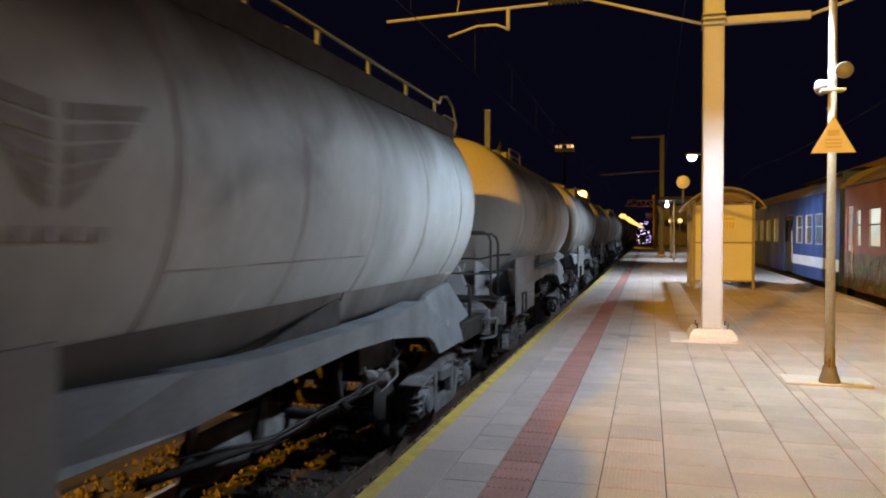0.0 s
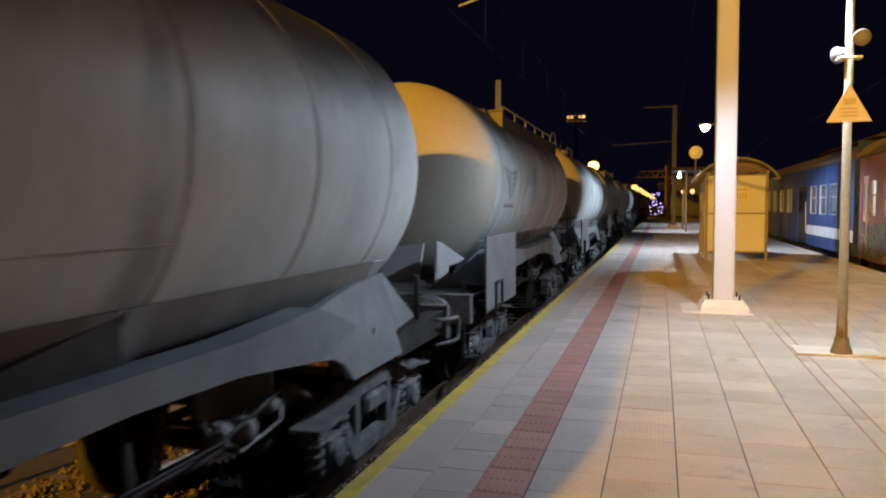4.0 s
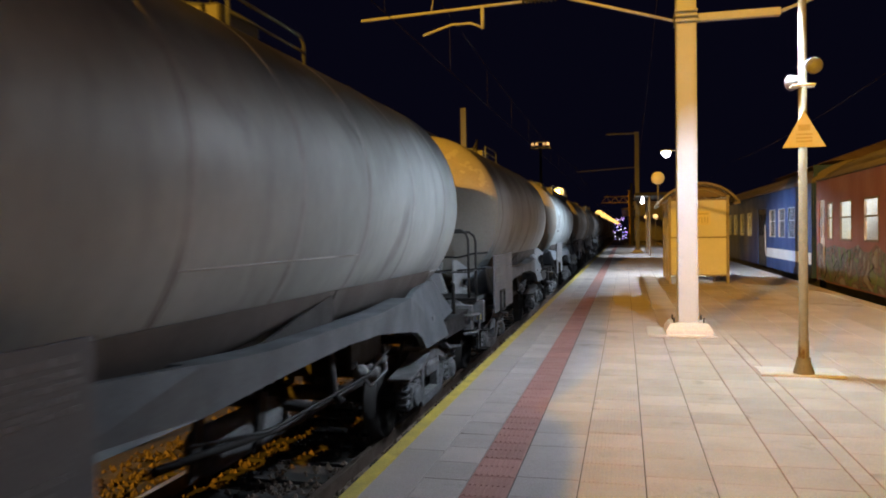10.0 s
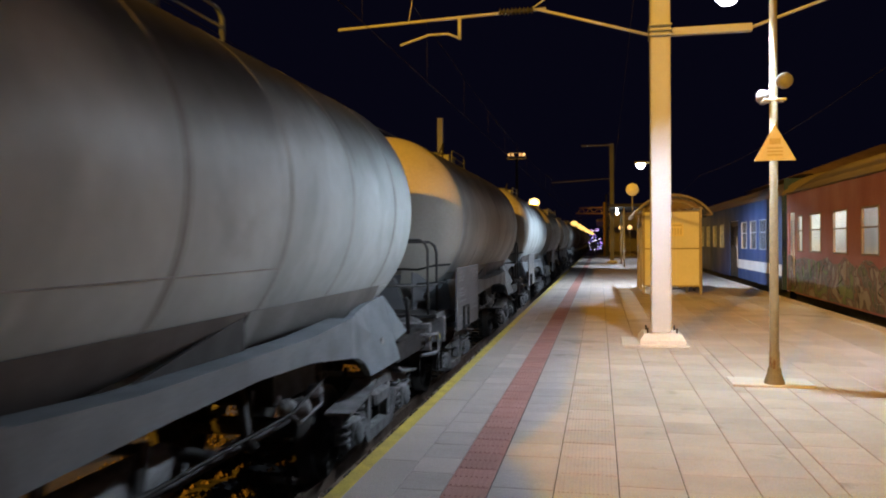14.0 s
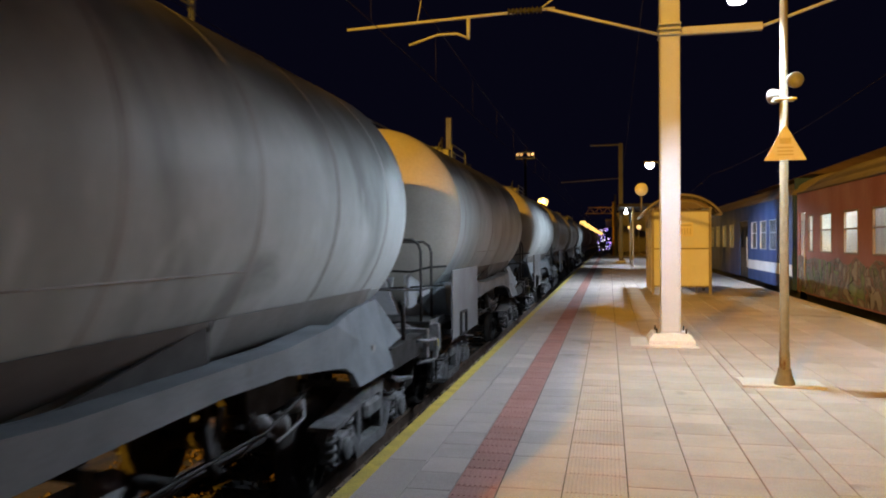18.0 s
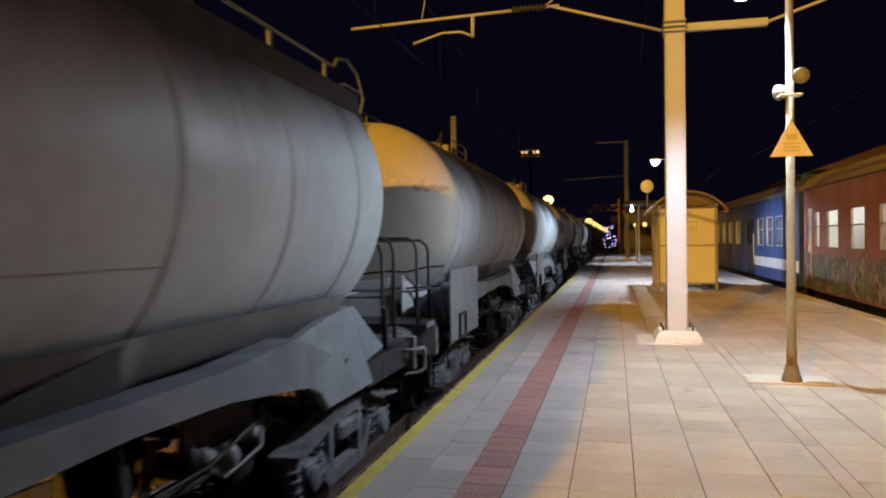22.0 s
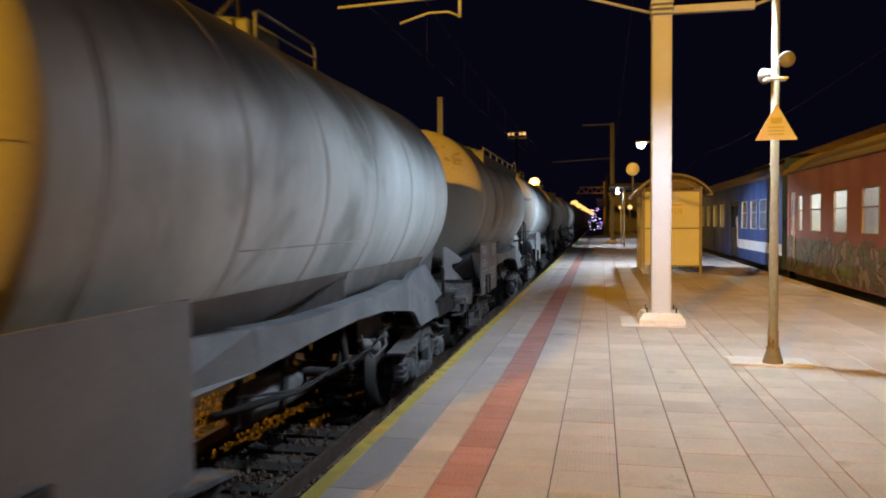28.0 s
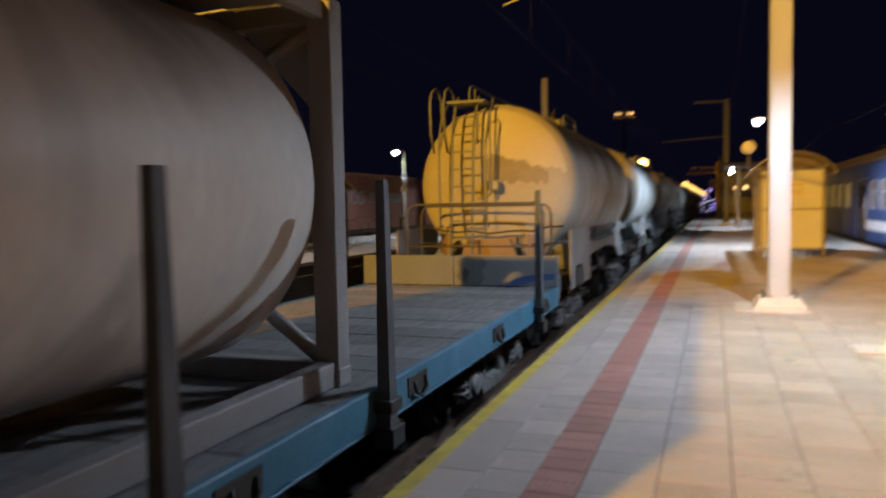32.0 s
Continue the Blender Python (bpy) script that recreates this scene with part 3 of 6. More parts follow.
# ---- catenary ----
def h_mast(at, height, label, foot=True, steel=None):
    m = thing("catenary_mast", label, "mast", at, group="catenary masts")
    z0 = 0.17 if foot else -1.0
    part("post", Mesh().box(-0.118, 0.118, -0.11, 0.11, z0, height, 0.004), steel or MAST, m)
    for s in (-1, 1):
        part("channel_flange", Mesh().box(s * 0.127 - 0.008, s * 0.127 + 0.008, -0.135, 0.135, z0, height, 0.003), steel or MAST, m)
    if foot:
        f = Mesh()
        low, top = [(-0.31, -0.34), (0.31, -0.34), (0.31, 0.34), (-0.31, 0.34)], [(-0.25, -0.27), (0.25, -0.27), (0.25, 0.27), (-0.25, 0.27)]
        f.add([(x, y, 0.03) for x, y in low] + [(x, y, 0.09) for x, y in low] + [(x, y, 0.18) for x, y in top],
              [(0, 1, 5, 4), (1, 2, 6, 5), (2, 3, 7, 6), (3, 0, 4, 7), (4, 5, 9, 8), (5, 6, 10, 9), (6, 7, 11, 10), (7, 4, 8, 11), (8, 9, 10, 11)])
        part("concrete_foot", f, PALECONCRETE, m, "pale concrete foot")
        part("base_slab", Mesh().box(-0.56, 0.36, -0.40, 0.55, 0.0, 0.03), PALECONCRETE, m)
        for x in (-0.2, 0.2):
            for y in (-0.2, 0.2):
                part("anchor_bolt", Mesh().tube([(x, y, 0.17), (x, y, 0.25)], 0.013, 6), GRIME, m)
    return m


MX, MY = 0.86, 11.25
mast = h_mast((MX, MY, 0), 8.2, "tall pale steel catenary mast on a concrete foot on the platform")
clamp = Mesh()
for z in (4.40, 4.47, 4.54):
    clamp.box(-0.155, 0.155, -0.175, 0.175, z, z + 0.03)
part("clamp", clamp, MAST, mast, "steel clamp bands")
part("cross_arm", Mesh().box(0.16, 1.25, -0.05, 0.05, 4.42, 4.53), MAST, mast)
part("brace", Mesh().tube([(1.22, 0, 4.47), (2.8, 0, 5.0)], 0.022), MAST, mast)
hook = Mesh().tube([(-0.16, 0, 4.46), (-1.75, 0, 4.94)], 0.023)
part("cantilever_stay", hook, MAST, mast)
arm = Mesh().tube([(-1.62, 0, 4.94), (-4.85, 0, 4.83)], 0.024)
part("registration_arm", arm, MAST, mast)
ins = Mesh().lathe("x", (-2.32, 0, 4.93), [(i * 0.06 + a, r) for i in range(9) for a, r in ((0, 0.032), (0.012, 0.055), (0.024, 0.055), (0.036, 0.032))][::-1], 12)
part("insulator", ins, GRIME, mast, "ribbed dark insulator")
drop = Mesh().tube([(-2.92, 0, 4.88), (-2.92, 0, 4.56)], 0.03).tube([(-2.92, 0, 4.58), (-3.1, 0, 4.66), (-3.4, 0, 4.66), (-3.85, 0, 4.53)], 0.02)
part("steady_arm", drop, MAST, mast, "bent steady arm")
part("hanger", Mesh().tube([(-3.72, 0, 4.86), (-3.62, 0, 5.4)], 0.008, 6), MAST, mast)
part("hanger", Mesh().tube([(-1.85, 0, 4.94), (-1.45, 0, 5.2)], 0.012, 6), MAST, mast)

mast2 = h_mast((0.80, 51.0, 0), 7.9, "distant steel catenary mast with a short top arm", steel=DIMMAST)
part("top_arm", Mesh().box(-1.95, 0.1, -0.05, 0.05, 7.75, 7.85), DIMMAST, mast2)
part("lower_arm", Mesh().tube([(0, 0, 5.6), (-3.9, 0, 5.4)], 0.03), DIMMAST, mast2)
for x, y, h in ((-7.8, 37.0, 7.7), (-11.4, 62.0, 8.0), (0.8, 92.0, 7.0), (-11.4, 95, 8)):
    h_mast((x, y, 0), h, "distant thin steel catenary mast", False, MAST if y < 40 else DIMMAST)

m3 = thing("cantilever_frame", "steel cantilever over the middle track with a diamond signal board", "cantilever", (-11.35, 11.25, 0))
part("pole", Mesh().tube([(0.15, 0, -1.1), (0.15, 0, 8.0)], 0.04), POSTBLACK, m3, "thin dark pole")
part("stay", Mesh().tube([(0.0, 0, 4.6), (1.6, 0, 5.15), (2.9, 0, 5.9)], 0.028), MAST, m3)
part("registration_arm", Mesh().tube([(0.9, 0, 4.87), (4.42, 0, 5.02)], 0.03), MAST, m3)
part("steady_arm", Mesh().tube([(4.38, 0, 5.02), (4.38, 0, 4.70)], 0.03).tube([(4.38, 0, 4.74), (4.1, 0, 4.80), (3.45, 0, 4.66)], 0.02), MAST, m3)
part("hanger", Mesh().tube([(3.75, 0, 5.0), (3.3, 0, 5.5)], 0.012, 6), MAST, m3)
d = Mesh().prism("y", [(5.02 + 0.30, 2.3), (5.02, 2.3 + 0.30), (5.02 - 0.30, 2.3), (5.02, 2.3 - 0.30)], -0.08, -0.05)
dia = part("diamond_board", d, WHITEPLASTIC, m3, "white diamond board with a dark blue field")
part("blue_field", Mesh().prism("y", [(5.02 + 0.22, 2.3), (5.02, 2.52), (4.80, 2.3), (5.02, 2.08)], -0.086, -0.081), COACHBLUE, dia)
part("white_marks", Mesh().box(2.19, 2.27, -0.094, -0.088, 4.96, 5.06).box(2.32, 2.40, -0.094, -0.088, 4.96, 5.06), WHITEPLASTIC, dia)

wires = Mesh()
for cx, z in ((-3.2, 4.55), (-3.2, 5.55), (-7.6, 4.66), (-7.6, 5.7), (6.4, 5.5)):
    pts = []
    for i in range(0, 121):
        y = -40 + i * 2.5
        sag = 0.0 if z < 5 else 0.5 * (((y - 11.25) % 40) / 40 * 2 - 1) ** 2 - 0.3
        pts.append((cx, y, z + sag))
    wires.tube(pts, 0.006, 5)
for k in range(60):
    wires.tube([(-3.2, -30 + k * 4, 4.55), (-3.2, -30 + k * 4, 5.4)], 0.003, 4)
solid("overhead_wires", wires, BLACK, "thin dark overhead contact and carrier wires", "wire", "stuff")
solid("span_wire", Mesh().tube([(MX, MY, 8.1), (0.83, 31, 6.35), (0.80, 51.0, 5.0)], 0.006, 5), BLACK, "thin dark span wire between the masts", "wire")


# ---- platform furniture ----
def lamp_post(at, height, label, group, sign=True, lit=True):
    """Slim pole, LED head on a short arm, twin horn loudspeakers and a triangular warning board."""
    t = thing("lamp_post", label, "lamp post", at, group=group)
    pole = Mesh().tube([(0, 0, 0.02), (0, 0, 0.35), (0, 0, 0.36), (0, 0, height)], [0.052, 0.052, 0.046, 0.037], 16)
    part("pole", pole, POLE, t)
    base = Mesh().box(-0.42, 0.38, -0.10, 0.34, 0.0, 0.025)
    part("foot", base, PALECONCRETE, t, "pale concrete foot")
    part("collar", Mesh().lathe("z", (0, 0, 0.025), [(0, 0.10), (0.02, 0.10), (0.10, 0.072), (0.16, 0.065)], 16), POLE, t)
    part("arm", Mesh().tube([(0, 0, height - 0.02), (-0.12, 0, height + 0.06), (-0.3, 0, height + 0.06)], 0.024), POLE, t)
    head = Mesh().prism("x", [(-0.13, height + 0.03), (0.13, height + 0.03), (0.11, height + 0.09), (-0.11, height + 0.09)], -0.62, -0.27)
    h = part("lamp_head", head, POLE, t)
    part("lens", Mesh().lathe("z", (-0.44, 0, height + 0.03), [(-0.17, 0.001), (-0.155, 0.07), (-0.09, 0.12), (0.0, 0.142)][::-1], 16), LED if lit else WHITEPLASTIC, h, "bright white lens" if lit else "unlit white lens")
    for sx, y, z, turn in ((0.06, -0.21, 3.07, 170), (-0.08, 0.19, 2.98, 35)):
        horn = Mesh()
        horn.lathe("y", (0, 0, 0), [(0.0, 0.001), (0.0, 0.085), (-0.012, 0.095), (-0.03, 0.093), (-0.09, 0.075), (-0.16, 0.06), (-0.2, 0.055), (-0.2, 0.001)][::-1], 18)
        o = part("loudspeaker", horn, SPEAKER, t, "white round loudspeaker")
        o.matrix_basis = pose(sx, y, z, 0, 0, turn) @ Matrix.Scale(0.85, 4)
    part("bracket", Mesh().box(-0.11, 0.11, -0.07, 0.07, 2.90, 2.925).tube([(-0.1, 0, 2.91), (0.1, 0, 2.91)], 0.015), WHITEPLASTIC, t)
    if sign:
        tri = Mesh().prism("y", [(2.295, -0.2), (2.66, 0.0), (2.295, 0.2)], -0.062, -0.052)
        b = part("warning_board", tri, SIGN, t, "yellow triangular warning board")
        mk = Mesh().box(-0.055, 0.055, -0.066, -0.063, 2.46, 2.52, 0.001)
        for i in range(3):
            mk.box(-0.075, 0.075, -0.066, -0.063, 2.345 + i * 0.035, 2.36 + i * 0.035, 0.001)
        tagged(part("faded_print", mk, SIGNPRINT, b, "faded printed marks"), kind="stuff")
    return t


near_post = lamp_post((1.74, 8.2, 0), 4.05, "slim steel lamp post with loudspeakers and a yellow triangular board", "platform lamp posts")
# the post at y -8.8 is an unseen addition that goes with the fill lamp
for y in (-8.8, 25.2, 58.5):
    lamp_post((1.75, y, 0), 3.95, "slim steel lamp post with a glowing white head on the platform", "platform lamp posts", False)
for y in (17.6, 34.4, 51.0):
    lamp_post((-14.3, y, 0), 4.22, "slim steel lamp post with loudspeakers on the far platform", "far platform lamp posts")

disc = thing("round_sign", "round white sign disc on a short post on the shelter roof", "sign", (0.97, 23.4, 0))
part("post", Mesh().tube([(0, 0, 2.36), (0, 0, 2.9)], 0.025), POLE, disc)
part("disc", Mesh().lathe("y", (0, 0, 3.03), [(-0.03, 0.001), (-0.03, 0.19), (0.03, 0.19), (0.03, 0.001)], 28), WHITEPLASTIC, disc)


canopy = thing("platform_canopy", "dark flat platform canopy on thin posts with a white lamp", "canopy", (0, 43.5, 0))
part("roof", Mesh().box(0.55, 3.6, 0, 6.5, 3.38, 3.56, 0.02), BEDGRIME, canopy)
for x in (1.35, 3.3):
    for y in (0.4, 6.1):
        part("post", Mesh().tube([(x, y, 0), (x, y, 3.38)], 0.05, 8), MAST, canopy)
part("lamp", Mesh().lathe("z", (1.0, 1.5, 3.0), [(0.0, 0.001), (0.02, 0.07), (0.08, 0.10), (0.18, 0.07), (0.38, 0.02)][::-1], 14), LED, canopy, "bright white hanging lamp")


def shelter(at, length, label, width=1.58, back=None, skin=None):
    """Waiting shelter: posts, end panels in two fields, a ribbed barrel roof, a bench inside."""
    t = thing("waiting_shelter", label, "shelter", at, group="waiting shelters")
    for y in (0.04, length * 0.5, length - 0.04):
        for x in (0.03, width - 0.03):
            part("post", Mesh().box(x - 0.035, x + 0.035, y - 0.035, y + 0.035, 0, 2.33, 0.006), SHELTERFRAME, t)
    for y in (0.04, length - 0.04):
        part("lower_panel", Mesh().box(0.07, width - 0.07, y - 0.014, y + 0.014, 0.24, 1.24, 0.004), skin or SHELTER, t)
        part("upper_panel", Mesh().box(0.07, width - 0.07, y - 0.014, y + 0.014, 1.28, 2.27, 0.004), skin or SHELTER, t)
        for z in (0.20, 1.24, 2.27):
            part("rail", Mesh().box(0.06, width - 0.06, y - 0.03, y + 0.03, z, z + 0.04, 0.006), SHELTERFRAME, t)
    bars = Mesh().box(0.66, 1.10, 0.014, 0.022, 1.60, 1.98, 0.002)
    poster = part("notice", bars, NOTICE if skin else material("notice paper", (0.66, 0.60, 0.45), 0.6), t, "faded notice sheet")
    ln = Mesh().box(0.70, 1.06, 0.008, 0.012, 1.88, 1.93, 0.001)
    for i in range(5):
        ln.box(0.71 + i * 0.075, 0.75 + i * 0.075, 0.008, 0.012, 1.65 + 0.02 * (i % 2), 1.82, 0.001)
    part("notice_print", ln, DARKMARK if skin else SIGNPRINT, poster)
    if skin:
        part("notice_frame", Mesh().box(0.62, 1.14, 0.010, 0.026, 1.985, 2.02, 0.002).box(0.62, 0.65, 0.010, 0.026, 1.58, 1.98, 0.002), DARKMARK, poster)
    for y0 in (0.08, length * 0.5 + 0.02):
        part("back_panel", Mesh().box(width - 0.045, width - 0.02, y0, y0 + length * 0.5 - 0.12, 0.24, 2.27, 0.004), back or SHELTER, t)
    top = arc(width / 2, 1.62, 1.19, 1.10, 32, 148, 16)
    under = arc(width / 2, 1.60, 1.175, 1.085, 148, 32, 16)
    r = Mesh().prism("y", [(z, x) for x, z in top + under], -0.22, length + 0.22)
    roof = part("roof", r, ROOFSHEET, t, "curved ribbed roof of smoky translucent sheet")
    for y in (0.0, length - 0.05):
        tym = [(z, x) for x, z in arc(width / 2, 1.62, 1.12, 1.05, 46, 134, 12)] + [(2.36, 0.0), (2.36, width)]
        part("gable_board", Mesh().prism("y", tym, y, y + 0.03), GABLE, t, "brown curved gable board")
        part("gable_arc", Mesh().tube([(x, y - 0.02, z) for x, z in arc(width / 2, 1.60, 1.02, 0.97, 50, 130, 12)], 0.02, 6), SHELTERFRAME, t)
    for y in (-0.24, length + 0.18):
        rim = Mesh().tube([(x, y, z + 0.01) for x, z in arc(width / 2, 1.62, 1.20, 1.11, 31, 149, 16)], 0.03, 8)
        part("rim", rim, SHELTERFRAME, roof, "brown curved rim")
    for k in range(5):
        y = length * (k + 0.5) / 5
        part("rib", Mesh().tube([(x, y, z + 0.008) for x, z in arc(width / 2, 1.62, 1.19, 1.10, 32, 148, 12)], 0.015, 6), SHELTERFRAME, roof)
    for q in (-1, 1):
        x = width / 2 + q * 1.01
        part("eave_rail", Mesh().tube([(x, -0.22, 2.20), (x, length + 0.22, 2.20)], 0.045, 8), SHELTERFRAME, roof, "brown eave rail")
    for x in (0.03, width - 0.03):
        part("eave_beam", Mesh().box(x - 0.04, x + 0.04, -0.1, length + 0.1, 2.33, 2.40), SHELTERFRAME, t)
    part("bench_seat", Mesh().box(width - 0.5, width - 0.1, 0.3, length - 0.3, 0.42, 0.46), SHELTERFRAME, t)
    for y in (0.6, length - 0.6):
        part("bench_leg", Mesh().box(width - 0.36, width - 0.30, y - 0.03, y + 0.03, 0, 0.42), SHELTERFRAME, t)
    return t


shelter((1.17, 21.7, 0), 3.1, "cream panelled waiting shelter with a curved brown roof on the platform")
shelter((-15.27, 22.0, 0), 5.0, "white panelled waiting shelter with a curved roof on the far platform", back=SMOKED, skin=WHITEPLASTIC)

# ---- the passing train ----
def bogie(parent, y):
    """Two side frames with coil springs and axle boxes, a bolster and brake gear; the wheelsets are parts of the wagon."""
    for s in (-1, 1):
        x0, x1 = sorted((s * 0.99, s * 1.09))
        top = [(-1.26, 0.60), (-1.18, 0.70), (-0.62, 0.78), (-0.42, 0.86), (0.42, 0.86), (0.62, 0.78), (1.18, 0.70), (1.26, 0.60), (0.62, 0.66), (0.38, 0.74), (-0.38, 0.74), (-0.62, 0.66)]
        fr = part("bogie_frame", Mesh().prism("x", [(y + a, z) for a, z in top], x0, x1), LIGHTGRIME, parent)
        low = [(-0.72, 0.60), (-0.60, 0.60), (-0.36, 0.36), (0.36, 0.36), (0.60, 0.60), (0.72, 0.60), (0.46, 0.25), (-0.46, 0.25)]
        part("lower_chord", Mesh().prism("x", [(y + a, z) for a, z in low], x0 - 0.01, x1 + 0.01), LIGHTGRIME, fr)
        for q in (-1, 1):
            part("column", Mesh().box(x0, x1, y + q * 0.36 - 0.05, y + q * 0.36 + 0.05, 0.36, 0.74, 0.01), LIGHTGRIME, fr)
            rim = Mesh().prism("x", [(y + q * 1.28, 0.70), (y + q * 0.62, 0.78), (y + q * 0.42, 0.86), (y + q * 0.42, 0.89), (y + q * 0.63, 0.81), (y + q * 1.28, 0.73)], min(s * 0.94, s * 1.19), max(s * 0.94, s * 1.19))
            part("flange", rim, LIGHTGRIME, fr)
            part("brake_shoe", Mesh().prism("x", [(y + q * 0.42, 0.30), (y + q * 0.47, 0.46), (y + q * 0.43, 0.62), (y + q * 0.36, 0.60), (y + q * 0.38, 0.32)], min(s * 0.70, s * 0.80), max(s * 0.70, s * 0.80)), GRIME, fr)
        part("bolster_end", Mesh().box(min(s * 0.9, s * 1.13), max(s * 0.9, s * 1.13), y - 0.24, y + 0.24, 0.56, 0.72, 0.03), LIGHTGRIME, fr)
        for w in (-0.9, 0.9):
            box = Mesh().box(s * 1.04 - 0.10, s * 1.04 + 0.10, y + w - 0.13, y + w + 0.13, 0.34, 0.60, 0.02)
            box.lathe("x", (s * 1.13, y + w, 0.46), [(-0.02, 0.11), (0.035, 0.11), (0.05, 0.08), (0.05, 0.001)] if s > 0 else [(0.02, 0.11), (-0.035, 0.11), (-0.05, 0.08), (-0.05, 0.001)], 14)
            part("axle_box", box, LIGHTGRIME, fr)
            for k in (-0.22, 0.22):
                coil = Mesh()
                pts = [(s * 1.06 + 0.065 * math.cos(a), y + w + k + 0.065 * math.sin(a), 0.36 + 0.34 * a / (2 * math.pi * 4.5)) for a in [2 * math.pi * 4.5 * i / 40 for i in range(41)]]
                coil.tube(pts, 0.018, 5)
                part("coil_spring", coil, LIGHTGRIME, fr)
    part("bolster", Mesh().box(-1.0, 1.0, y - 0.2, y + 0.2, 0.5, 0.86, 0.03), GRIME, parent)
    gear = Mesh()
    for w in (-1, 1):
        gear.tube([(-0.95, y + w * 0.42, 0.42), (0.95, y + w * 0.42, 0.42)], 0.035)
        for s in (-1, 1):
            gear.box(s * 0.75 - 0.05, s * 0.75 + 0.05, y + w * 0.45 - 0.06, y + w * 0.45 + 0.06, 0.3, 0.62, 0.02)
            gear.tube([(s * 0.75, y + w * 0.42, 0.6), (s * 0.82, y + w * 0.3, 0.98)], 0.025)
    part("brake_gear", gear, GRIME, parent)


def wheelset_mesh():
    m = Mesh()
    prof = [(-0.07, 0.10), (-0.07, 0.14), (-0.025, 0.17), (-0.02, 0.36), (-0.065, 0.40), (-0.065, 0.455), (0.03, 0.462), (0.045, 0.49), (0.065, 0.49), (0.065, 0.40), (0.02, 0.36), (0.03, 0.17), (0.07, 0.14), (0.07, 0.10)]
    for s in (-1, 1):
        m.lathe("x", (s * 0.75, 0, 0), [(a * -s, r) for a, r in (prof if s < 0 else prof)], 28)
        for k in range(6):
            a = k * math.pi / 3
            m.tube([(s * 0.80, 0.12 * math.cos(a), 0.12 * math.sin(a)), (s * 0.86, 0.12 * math.cos(a), 0.12 * math.sin(a))], 0.018, 6)
    m.tube([(-1.08, 0, 0), (1.08, 0, 0)], 0.08, 14)
    return m.made("wheelset")


WHEELSET = wheelset_mesh()
WHEELSET.materials.append(WHEEL)
AXLES = (-0.15, 1.65, 6.67, 8.47)
LO, HI = -0.95, 9.27          # headstocks


def buffers(parent):
    for y, s in ((LO, -1), (HI, 1)):
        for x in (-0.875, 0.875):
            b = Mesh()
            pr = [(0.0, 0.14), (0.06, 0.14), (0.07, 0.105), (0.30, 0.10), (0.31, 0.075), (0.40, 0.075), (0.41, 0.20), (0.425, 0.22), (0.45, 0.21), (0.455, 0.001)]
            b.lathe("y", (x, y, 1.06), [(s * a, r) for a, r in (pr if s < 0 else pr)], 20)
            part("buffer", b, LIGHTGRIME, parent)
        hook = Mesh().box(-0.06, 0.06, min(y, y + s * 0.3), max(y, y + s * 0.3), 1.0, 1.12, 0.02)
        hook.tube([(0, y + s * 0.25, 1.05), (0.04, y + s * 0.3, 0.85), (0, y + s * 0.36, 0.72), (-0.04, y + s * 0.3, 0.85)], 0.025)
        part("coupling", hook, GRIME, parent)
        hose = Mesh().tube([(0.35, y, 0.95), (0.36, y + s * 0.15, 0.85), (0.36, y + s * 0.25, 0.6), (0.30, y + s * 0.3, 0.45)], 0.025)
        part("brake_hose", hose, BLACK, parent)


def rail_hoop(parent, pts, name="handrail", r=0.02, mat=None):
    part(name, Mesh().tube(pts, r, 7), mat or RAILING, parent)


def dish(r):
    """How far back a tank's rear end stands at r metres from its axis: flat in the middle, with a tight knuckle at the rim."""
    return 0.28 - 0.46 * math.sqrt(max(0.0, 1 - (min(r, 1.35) / 1.35) ** 2.8))


